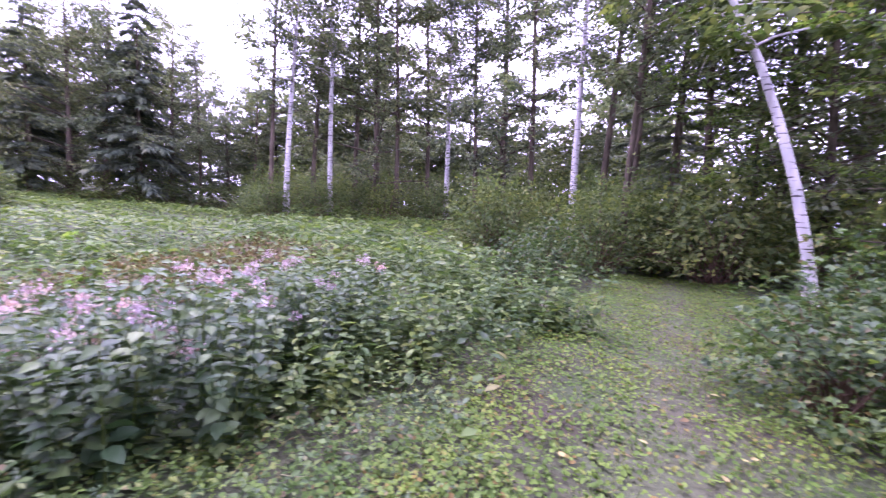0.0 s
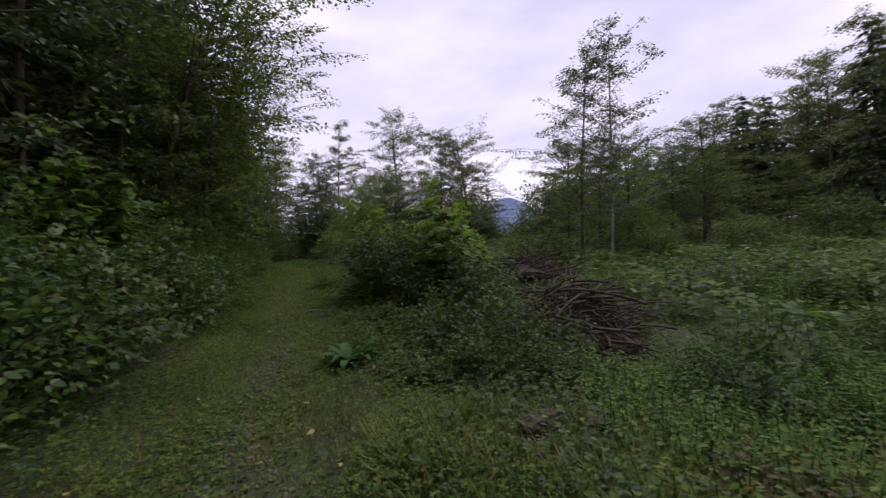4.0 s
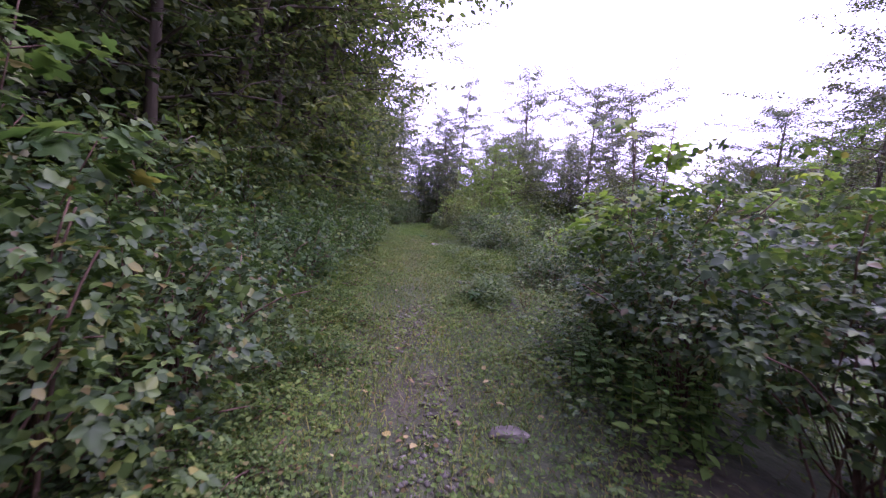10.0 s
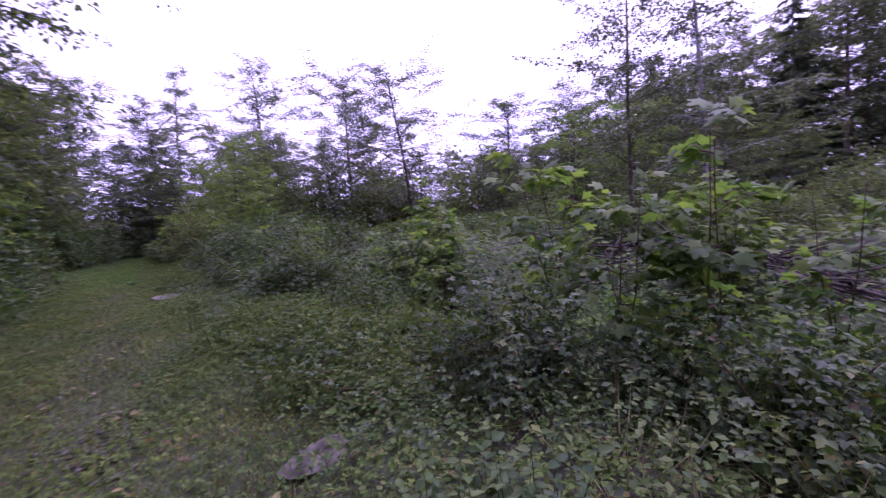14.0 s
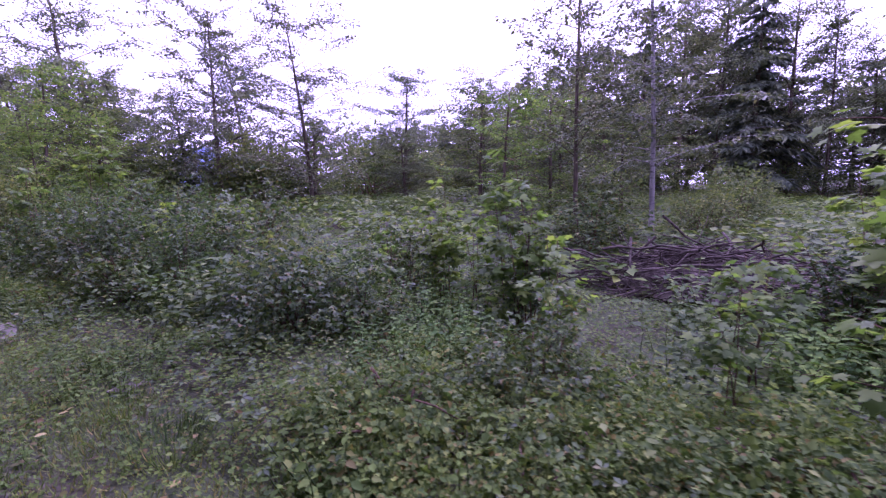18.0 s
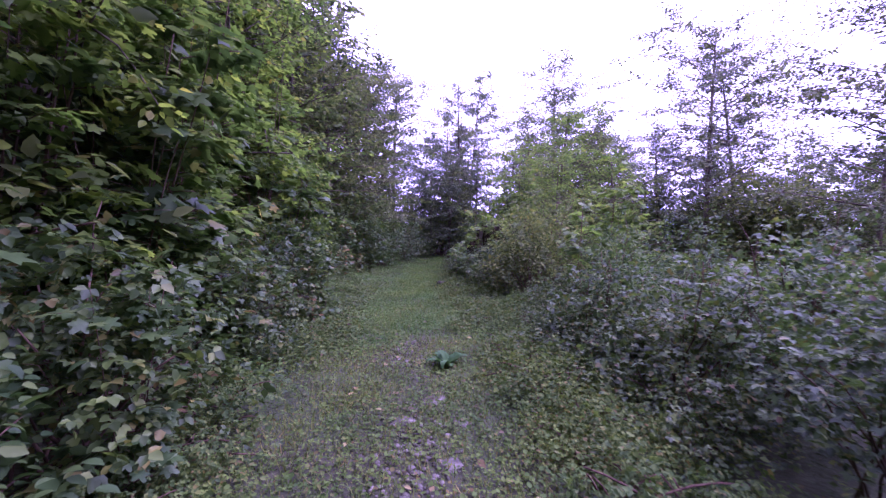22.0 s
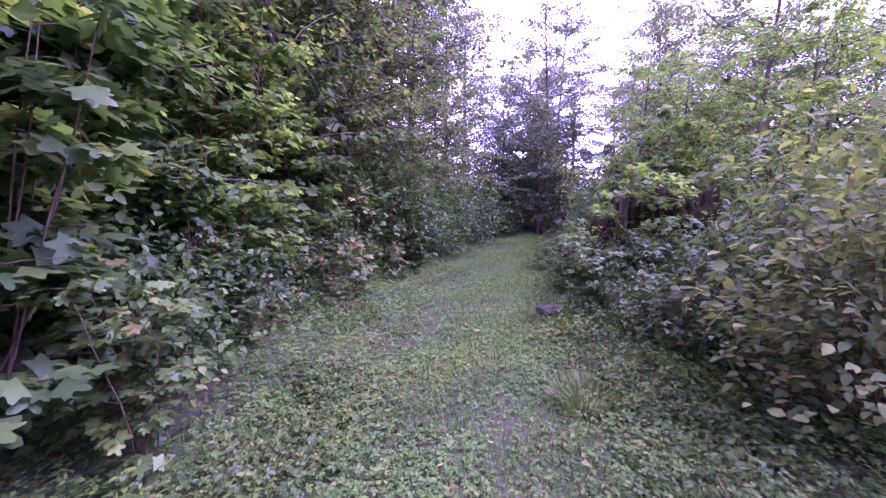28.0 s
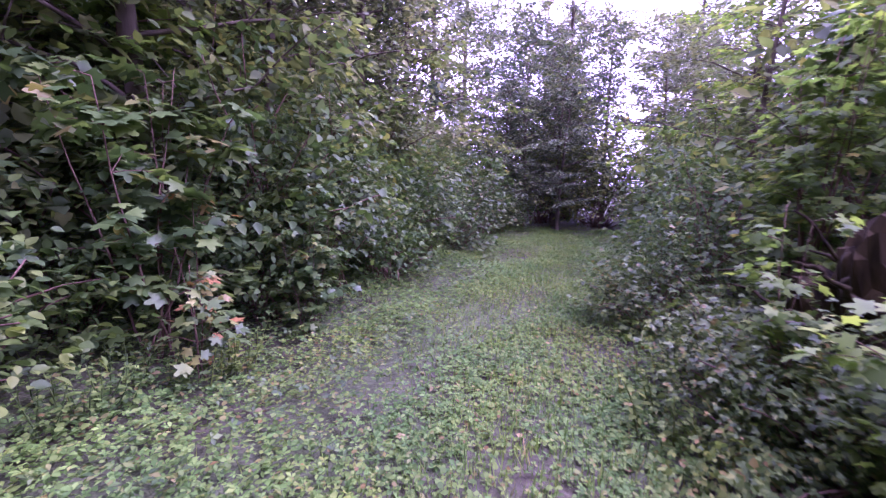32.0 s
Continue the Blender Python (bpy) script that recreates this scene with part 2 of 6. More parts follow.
M_ROCK, nt, bsdf = material("dark_mossy_rock")
s1 = noise_tex(nt, 6.0, 8.0)
s2 = noise_tex(nt, 26.0, 5.0)
col = ramp(nt, s1, [(0.4, (0.018, 0.014, 0.009)), (0.5, (0.055, 0.042, 0.022)), (0.62, (0.125, 0.098, 0.05))])
col = mixed(nt, ramp(nt, noise_tex(nt, 3.0, 4.0), [(0.5, (0, 0, 0)), (0.62, (1, 1, 1))]), col, (0.07, 0.08, 0.035))
nt.links.new(col, bsdf.inputs["Base Color"])
bsdf.inputs["Roughness"].default_value = 0.9
bump(nt, bsdf, s2, 0.8, 0.02)

M_GROUND, nt, bsdf = material("meadow_soil")
a1 = noise_tex(nt, 0.9, 6.0)
a2 = noise_tex(nt, 14.0, 6.0)
a3 = noise_tex(nt, 90.0, 3.0)
soil = ramp(nt, a2, [(0.3, (0.016, 0.014, 0.007)), (0.55, (0.045, 0.038, 0.019)), (0.75, (0.085, 0.072, 0.037))])
moss = ramp(nt, a3, [(0.3, (0.022, 0.034, 0.012)), (0.7, (0.07, 0.088, 0.032))])
col = mixed(nt, ramp(nt, a1, [(0.36, (0, 0, 0)), (0.56, (1, 1, 1))]), soil, moss)
tread = nt.nodes.new("ShaderNodeAttribute")
tread.attribute_name = "tread"
gravel = ramp(nt, noise_tex(nt, 40.0, 5.0), [(0.3, (0.03, 0.026, 0.014)), (0.55, (0.068, 0.06, 0.032)), (0.75, (0.135, 0.12, 0.072))])
col = mixed(nt, mixed(nt, 1.0, tread.outputs["Color"], ramp(nt, noise_tex(nt, 3.0, 4.0), [(0.3, (0.25, 0.25, 0.25)), (0.6, (1, 1, 1))]), "MULTIPLY"), col, gravel)
nt.links.new(col, bsdf.inputs["Base Color"])
bsdf.inputs["Roughness"].default_value = 0.95
bump(nt, bsdf, a2, 0.8, 0.04)

# Blue of the distant air is painted into the wooded hill's base colour.
M_HILL, nt, bsdf = material("far_hill_haze_blue")
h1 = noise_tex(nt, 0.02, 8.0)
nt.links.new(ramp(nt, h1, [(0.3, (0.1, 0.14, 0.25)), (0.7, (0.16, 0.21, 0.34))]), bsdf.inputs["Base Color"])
bsdf.inputs["Roughness"].default_value = 1.0


# ---------------------------------------------------------------- mesh tools
def smooth01(v):
    v = np.clip(v, 0, 1)
    return v * v * (3 - 2 * v)


def mesh_from(name, verts, tris, mat, smooth=False):
    """One mesh from arrays of points and triangles."""
    me = bpy.data.meshes.new(name)
    n, k = len(verts), len(tris)
    me.vertices.add(n)
    me.vertices.foreach_set("co", np.asarray(verts, np.float32).ravel())
    me.loops.add(3 * k)
    me.loops.foreach_set("vertex_index", np.asarray(tris, np.int32).ravel())
    me.polygons.add(k)
    me.polygons.foreach_set("loop_start", np.arange(0, 3 * k, 3, dtype=np.int32))
    if smooth:
        me.polygons.foreach_set("use_smooth", np.ones(k, bool))
    me.materials.append(mat)
    me.update(calc_edges=True)
    return me


def unit(v):
    return v / np.maximum(np.linalg.norm(v, axis=-1, keepdims=True), 1e-9)


# leaf outlines: x across, y from stalk to tip, z along the leaf's normal
KITE = (np.array([[0, 0, 0], [-0.3, 0.45, 0.07], [0, 1, -0.06], [0.3, 0.45, 0.07]]), np.array([[0, 2, 1], [0, 3, 2]]))
OVATE = (np.array([[0, 0, 0], [-0.3, 0.3, 0.06], [-0.24, 0.65, 0.03], [0, 1, -0.1], [0.24, 0.65, 0.03], [0.3, 0.3, 0.06]]),
         np.array([[0, 5, 4], [0, 4, 3], [0, 3, 2], [0, 2, 1]]))
BROAD = (np.array([[0, 0, 0], [-0.22, 0.14, 0.06], [-0.34, 0.4, 0.09], [-0.25, 0.7, 0.05], [0, 1, -0.12], [0.25, 0.7, 0.05], [0.34, 0.4, 0.09], [0.22, 0.14, 0.06], [0, 0.45, 0.0]]),
         np.array([[8, 1, 0], [8, 2, 1], [8, 3, 2], [8, 4, 3], [8, 5, 4], [8, 6, 5], [8, 7, 6], [8, 0, 7]]))
NEEDLE = (np.array([[0, 0, 0], [-0.11, 0.4, 0.04], [0, 1, -0.08], [0.11, 0.4, 0.04]]), np.array([[0, 2, 1], [0, 3, 2]]))
BLADE = (np.array([[-0.03, 0, 0], [0.03, 0, 0], [0.02, 0.55, 0.06], [-0.02, 0.55, 0.06], [0, 1, 0.28]]), np.array([[0, 1, 2], [0, 2, 3], [3, 2, 4]]))


def trefoil_outline():
    v, f = [], []
    for i, a in enumerate((-68, 0, 68)):
        c, s = math.cos(radians(a)), math.sin(radians(a))
        k = 0.8 if a else 1.0
        for x, y, z in ((0, 0.05, 0), (-0.27, 0.55, 0.06), (0, 1, -0.06), (0.27, 0.55, 0.06)):
            v.append((k * (x * c + y * s), k * (y * c - x * s), z))
        f += [[4 * i, 4 * i + 2, 4 * i + 1], [4 * i, 4 * i + 3, 4 * i + 2]]
    return np.array(v), np.array(f)


TREFOIL = trefoil_outline()


def leaflets(angles, lengths, along, wide):
    """A compound leaf: pointed oval leaflets, folded along the middle, set on one stalk."""
    v, f = [], []
    for a, k, at in zip(angles, lengths, along):
        c, s, n = math.cos(radians(a)), math.sin(radians(a)), len(v)
        for x, y, z in ((0, 0.04, 0), (-wide, 0.32, 0.09), (-0.8 * wide, 0.66, 0.05), (0, 1, -0.12), (0.8 * wide, 0.66, 0.05), (wide, 0.32, 0.09)):
            v.append((k * (x * c + y * s), at + k * (y * c - x * s), k * z - 0.05 * abs(a) / 90))
        f += [[n, n + i + 1, n + i] for i in range(1, 5)]
    return np.array(v), np.array(f)


BRAMBLE_LEAF = leaflets((0, -72, 72), (0.62, 0.52, 0.52), (0.38, 0.36, 0.36), 0.36)
ROUND = (np.array([[0, 0, 0], [-0.34, 0.2, 0.07], [-0.44, 0.55, 0.06], [-0.2, 0.92, -0.03], [0.2, 0.92, -0.03], [0.44, 0.55, 0.06], [0.34, 0.2, 0.07]]),
         np.array([[0, 2, 1], [0, 3, 2], [0, 4, 3], [0, 5, 4], [0, 6, 5]]))


def lobed_outline():
    pts = []
    for a, r in ((-150, 0.26), (-118, 0.52), (-92, 0.34), (-62, 0.62), (-50, 0.56), (-28, 0.36), (-12, 0.62), (0, 0.74), (12, 0.62), (28, 0.36), (50, 0.56), (62, 0.62), (92, 0.34), (118, 0.52), (150, 0.26)):
        pts.append((r * math.sin(radians(a)), 0.3 + r * math.cos(radians(a)), 0.05 - 0.12 * r))
    pts.append((0, 0.3, 0.05))
    n = len(pts) - 1
    return np.array(pts), np.array([[n, (i + 1) % n, i] for i in range(n)])


LOBED = lobed_outline()


def leaves(name, pos, tip, nrm, size, shape, mat):
    """Many leaves in one mesh: a place, the way of the tip, a normal and a length for each."""
    tv, tf = shape
    t = unit(np.asarray(tip, float))
    b = unit(np.cross(t, nrm) + 1e-6)
    n = np.cross(b, t)
    size = np.broadcast_to(size, (len(pos),))
    v = pos[:, None, :] + size[:, None, None] * (tv[None, :, 0:1] * b[:, None] + tv[None, :, 1:2] * t[:, None] + tv[None, :, 2:3] * n[:, None])
    f = tf[None] + (np.arange(len(pos)) * len(tv))[:, None, None]
    return mesh_from(name, v.reshape(-1, 3), f.reshape(-1, 3), mat)


def tubes(name, lines, mat, sides=5):
    """Tapered round stems: each line is (points, first radius, last radius)."""
    vs, fs, base = [], [], 0
    for pts, r0, r1 in lines:
        pts = np.asarray(pts, float)
        k = len(pts)
        d = unit(np.gradient(pts, axis=0))
        ref = np.where(np.abs(d[:, 2:3]) > 0.9, [[1.0, 0, 0]], [[0, 0, 1.0]])
        u = unit(np.cross(d, ref))
        w = np.cross(d, u)
        rad = np.linspace(r0, r1, k) if np.isscalar(r0) else np.asarray(r0)
        ang = np.arange(sides) * 2 * math.pi / sides
        ring = pts[:, None] + rad[:, None, None] * (np.cos(ang)[None, :, None] * u[:, None] + np.sin(ang)[None, :, None] * w[:, None])
        vs.append(ring.reshape(-1, 3))
        i, j = np.meshgrid(np.arange(k - 1), np.arange(sides), indexing="ij")
        a, b = base + i * sides + j, base + i * sides + (j + 1) % sides
        c, e = a + sides, b + sides
        fs.append(np.stack([a, b, e], -1).reshape(-1, 3))
        fs.append(np.stack([a, e, c], -1).reshape(-1, 3))
        caps = np.arange(1, sides - 1)
        fs.append(np.stack([np.full(sides - 2, base + (k - 1) * sides), base + (k - 1) * sides + caps, base + (k - 1) * sides + caps + 1], -1))
        base += k * sides
    return mesh_from(name, np.concatenate(vs), np.concatenate(fs), mat, True)


def part(name, me, parent, label="", kind=""):
    ob = new(name, me)
    ob.parent = parent
    return tagged(ob, label, kind=kind)


def bend(rng, a, b, k=6, sag=0.0, wob=0.05):
    """A slightly crooked line from a to b; sag lifts (or with a minus drops) its middle."""
    a, b = np.asarray(a, float), np.asarray(b, float)
    s = np.linspace(0, 1, k)[:, None]
    p = a + (b - a) * s
    length = np.linalg.norm(b - a)
    p[:, 2] += (4 * s * (1 - s))[:, 0] * sag * length
    j = rng.normal(0, wob * length / k, (k, 3))
    j[0] = j[-1] = 0
    return p + np.cumsum(j, 0) * (1 - s)


# ---------------------------------------------------------------- lie of the land
PROFILE_Y = [-40, -10, 0, 4.6, 6.3, 9.2, 12, 17, 20, 23, 31, 34, 43, 60, 120]
PROFILE_Z = [-0.3, -0.1, 0.0, 0.13, 0.2, 0.36, 0.48, 0.52, 0.55, 0.58, 0.58, 0.56, 0.7, 1.2, 3.5]


def path_x(y):
    return np.interp(y, [-3, 0, 24, 31, 37, 44, 60], [-0.25, -0.1, 0.1, 0.2, 0.9, 2.6, 6.0])


def side_path(x, y):
    """Distance from the second trail, which leaves towards the old forest."""
    ax, ay, bx, by = -0.35, -3.7, 7.75, -13.1
    s = np.clip(((x - ax) * (bx - ax) + (y - ay) * (by - ay)) / ((bx - ax) ** 2 + (by - ay) ** 2), 0, 1)
    return np.hypot(x - ax - s * (bx - ax), y - ay - s * (by - ay))


def trail(x, y):
    """Distance from the middle of the nearest trail."""
    main = np.where((y > -4.6) & (y < 46), np.abs(x - path_x(y)), 9.0)
    return np.minimum(main, side_path(x, y))


def height(x, y):
    x, y = np.asarray(x, float), np.asarray(y, float)
    z = np.interp(y, PROFILE_Y, PROFILE_Z)
    d = x - path_x(y)
    z = z + 0.55 * smooth01((-1.2 - d) / 3.5) + 0.05 * np.clip(-d - 5, 0, 60)
    dip = 0.62 * smooth01((d - 1.6) / 3.0) * smooth01((24 - y) / 10) * smooth01((y + 4) / 4)
    z = z - dip + 0.45 * smooth01((d - 10) / 16) + 0.03 * np.clip(d - 26, 0, 80)
    z = z + 0.35 * smooth01((d - 1.5) / 1.2) * smooth01((y - 24.5) / 2) * smooth01((40 - y) / 4)
    z = z + 0.6 * np.exp(-(((x - 2.7) / 0.9) ** 2 + ((y - 32.5) / 1.3) ** 2))
    rough = 0.05 * np.sin(1.7 * x + 0.6 * y) * np.sin(1.3 * y - 0.8 * x) + 0.03 * np.sin(4.1 * x + 1.0) * np.sin(3.7 * y)
    far = np.hypot(x, y - 15)
    z = z + rough * smooth01((trail(x, y) - 0.4) / 1.0)
    z = z - 0.01 * np.exp(-((trail(x, y) - 0.45) / 0.2) ** 2)
    return np.where(far > 90, z * np.clip(1 - (far - 90) / 200, 0, 1), z)


def spaced(lo, hi, near_lo, near_hi, fine, grow=1.16):
    v = [near_lo]
    step = fine
    while v[-1] < near_hi:
        v.append(v[-1] + fine)
    while v[-1] < hi:
        step *= grow
        v.append(v[-1] + step)
    w, step = [near_lo], fine
    while w[-1] > lo:
        step *= grow
        w.append(w[-1] - step)
    return np.array(w[:0:-1] + v)


gx, gy = spaced(-3000, 3000, -4, 8, 0.2), spaced(-3000, 3000, -8, 46, 0.25)
GX, GY = np.meshgrid(gx, gy)
gv = np.stack([GX.ravel(), GY.ravel(), height(GX.ravel(), GY.ravel())], 1)
nx, ny = len(gx), len(gy)
gi, gj = np.meshgrid(np.arange(nx - 1), np.arange(ny - 1))
ga = (gj * nx + gi).ravel()
gt = np.concatenate([np.stack([ga, ga + 1, ga + nx + 1], 1), np.stack([ga, ga + nx + 1, ga + nx], 1)])
ground_mesh = mesh_from("ground", gv, gt, M_GROUND, True)
tread_at = ground_mesh.attributes.new("tread", "FLOAT", "POINT")
tread_at.data.foreach_set("value", ((1 - smooth01((trail(gv[:, 0], gv[:, 1]) - 0.15) / 0.55)) * np.interp(gv[:, 1], [-9, 0, 4, 22, 26], [0.4, 0.45, 0.5, 0.4, 0.15])).astype(np.float32))
ground = new("ground", ground_mesh)
tagged(ground, "mossy brown woodland soil with a trodden trail", "ground", kind="structure")


# ---------------------------------------------------------------- kinds of plants
def dome_bush(name, seed, radius, tall, count, size, shape, leaf_mat, trio=True, stems=18, label="", lean=0.0, category="bush", low=0.12, thick=0.5):
    """A dense bush: arching stems from one root and leaves all over an uneven dome."""
    rng = np.random.default_rng(seed)
    sprays = max(30, count // 11)
    az = rng.uniform(0, 2 * math.pi, sprays)
    el = np.arcsin(low + (1 - low) * rng.random(sprays) ** 0.75)
    lump = 1 + 0.2 * np.sin(3 * az + seed) * np.cos(4 * el + seed) + 0.14 * np.sin(7 * az + 2 * seed + 5 * el) + rng.normal(0, 0.1, sprays)
    pick = rng.integers(sprays, size=count)
    out = np.stack([np.cos(az) * np.cos(el), np.sin(az) * np.cos(el), np.sin(el)], 1)[pick]
    along = 1 - thick * rng.random(count) ** 1.5
    pos = out * (lump[pick] * along)[:, None] * [radius, radius, tall]
    pos[:, 2] -= 0.12 * tall * (1 - along) ** 2
    pos = pos + rng.normal(0, 1, (count, 3)) * [size * 0.95, size * 0.95, size * 0.4]
    pos[:, 0] += lean * pos[:, 2]
    pos[:, 2] = np.maximum(pos[:, 2], 0.05)
    nrm = unit(0.5 * out + [0, 0, 0.8] + rng.normal(0, 0.3, (sprays, 3))[pick] + rng.normal(0, 0.28, (count, 3)))
    tip = unit(out * [1, 1, 0.2] + [0, 0, -0.25] + rng.normal(0, 0.5, (count, 3)))
    sz = size * rng.uniform(0.6, 1.25, count)
    if trio:
        side = unit(np.cross(tip, nrm))
        pos3 = np.concatenate([pos, pos, pos])
        tip3 = np.concatenate([tip, unit(0.35 * tip + side), unit(0.35 * tip - side)])
        pos, tip, nrm, sz = pos3, tip3, np.concatenate([nrm] * 3) + rng.normal(0, 0.12, (3 * count, 3)), np.concatenate([sz, sz * 0.85, sz * 0.85])
    root = new(name)
    lines = []
    for i in range(2 * stems):
        a = pos[rng.integers(count)]
        lines.append((bend(rng, (rng.normal(0, 0.12), rng.normal(0, 0.12), -0.1), a, 6, 0.12, 0.25), 0.011, 0.004))
    part("twig_work", tubes("twig_work", lines, M_TWIG, 4), root, kind="stuff")
    part("foliage", leaves("foliage", pos, tip, nrm, sz, shape, leaf_mat), root, kind="stuff")
    return tagged(root, label, category)


def sapling(name, seed, tall, stems, count, size, leaf_mat, label, spread=0.5, shape=None, category="shrub"):
    """An upright young maple or shrub: thin stems, side shoots and tiers of large leaves."""
    rng = np.random.default_rng(seed)
    lines, stem_lines, pos, tip, nrm = [], [], [], [], []
    per = max(4, count // stems)
    for i in range(stems):
        a = rng.uniform(0, 2 * math.pi)
        top = np.array([math.cos(a) * spread * rng.uniform(0.2, 1), math.sin(a) * spread * rng.uniform(0.2, 1), tall * rng.uniform(0.65, 1)])
        foot = np.array([rng.normal(0, 0.08), rng.normal(0, 0.08), -0.08])
        line = bend(rng, foot, top, 8, 0.0, 0.12)
        stem_lines.append((line, 0.0085 * tall / 2, 0.003))
        shoots = max(3, int(tall * 4))
        for s in range(shoots):
            h = rng.uniform(0.22, 1)
            p = line[min(7, int(h * 7.99))]
            b = rng.uniform(0, 2 * math.pi)
            ln = rng.uniform(0.2, 0.55) * (1.25 - h) * tall * 0.35 + 0.12
            q = p + [math.cos(b) * ln, math.sin(b) * ln, ln * rng.uniform(0.0, 0.5)]
            lines.append((bend(rng, p, q, 4, 0.05, 0.1), 0.005, 0.002))
            m = max(2, per // shoots)
            u = rng.uniform(0.3, 1.05, m)[:, None]
            at = p + (q - p) * u + rng.normal(0, 0.035, (m, 3))
            c = rng.uniform(0, 2 * math.pi, m)
            t = np.stack([np.cos(c), np.sin(c), rng.uniform(-0.8, 0.0, m)], 1) + 0.6 * unit(q - p)
            pos.append(at + 0.03 * t)
            tip.append(t)
            nrm.append(np.stack([rng.normal(0, 0.5, m), rng.normal(0, 0.5, m), np.ones(m)], 1) + 0.6 * unit(q - p))
    pos, tip, nrm = np.concatenate(pos), np.concatenate(tip), np.concatenate(nrm)
    root = new(name)
    for line in stem_lines:
        part("stem", tubes("stem", [line], M_TWIG, 6), root)
    part("twig_work", tubes("twig_work", lines, M_TWIG, 4), root, kind="stuff")
    part("foliage", leaves("foliage", pos, tip, nrm, size * rng.uniform(0.55, 1.2, len(pos)), shape or LOBED, leaf_mat), root, kind="stuff")
    return tagged(root, label, category)


def herb(name, seed, radius, tall, stems, pairs, size, leaf_mat, label, flowers=0, shape=None, category="herb"):
    """A stand of upright herbs with pairs of leaves up each stem, some with flower heads."""
    rng = np.random.default_rng(seed)
    lines, pos, tip, nrm, sz, fpos = [], [], [], [], [], []
    for i in range(stems):
        a, r = rng.uniform(0, 2 * math.pi), radius * math.sqrt(rng.random())
        foot = np.array([r * math.cos(a), r * math.sin(a), -0.05])
        h = tall * rng.uniform(0.6, 1.05)
        top = foot + [rng.normal(0, 0.16) * h + 0.15 * foot[0], rng.normal(0, 0.16) * h + 0.15 * foot[1], h]
        line = bend(rng, foot, top, 5, 0, 0.1)
        lines.append((line, 0.005, 0.002))
        for k in range(pairs):
            u = (k + 0.6) / pairs
            p = foot + (top - foot) * u
            b = rng.uniform(0, 2 * math.pi)
            for sgn in (0, math.pi):
                pos.append(p)
                tip.append((math.cos(b + sgn), math.sin(b + sgn), rng.uniform(-0.35, 0.35)))
                nrm.append((rng.normal(0, 0.3), rng.normal(0, 0.3), 1))
                sz.append(size * rng.uniform(0.6, 1.1) * (1.15 - 0.5 * u))
        if i < flowers:
            fpos.append(top)
    root = new(name)
    part("stalk_work", tubes("stalk_work", lines, M_HERB, 4), root, kind="stuff")
    part("foliage", leaves("foliage", np.array(pos), np.array(tip), np.array(nrm, float), np.array(sz), shape or OVATE, leaf_mat), root, kind="stuff")
    for f in fpos:
        m = 46
        at = f + rng.normal(0, 1, (m, 3)) * [0.03, 0.03, 0.022]
        part("flower_head", leaves("flower_head", at, rng.normal(0, 1, (m, 3)) + [0, 0, 0.8], rng.normal(0, 1, (m, 3)), 0.026, KITE, M_PINK), root, "dusty pink flower head", "stuff")
    return tagged(root, label, category)


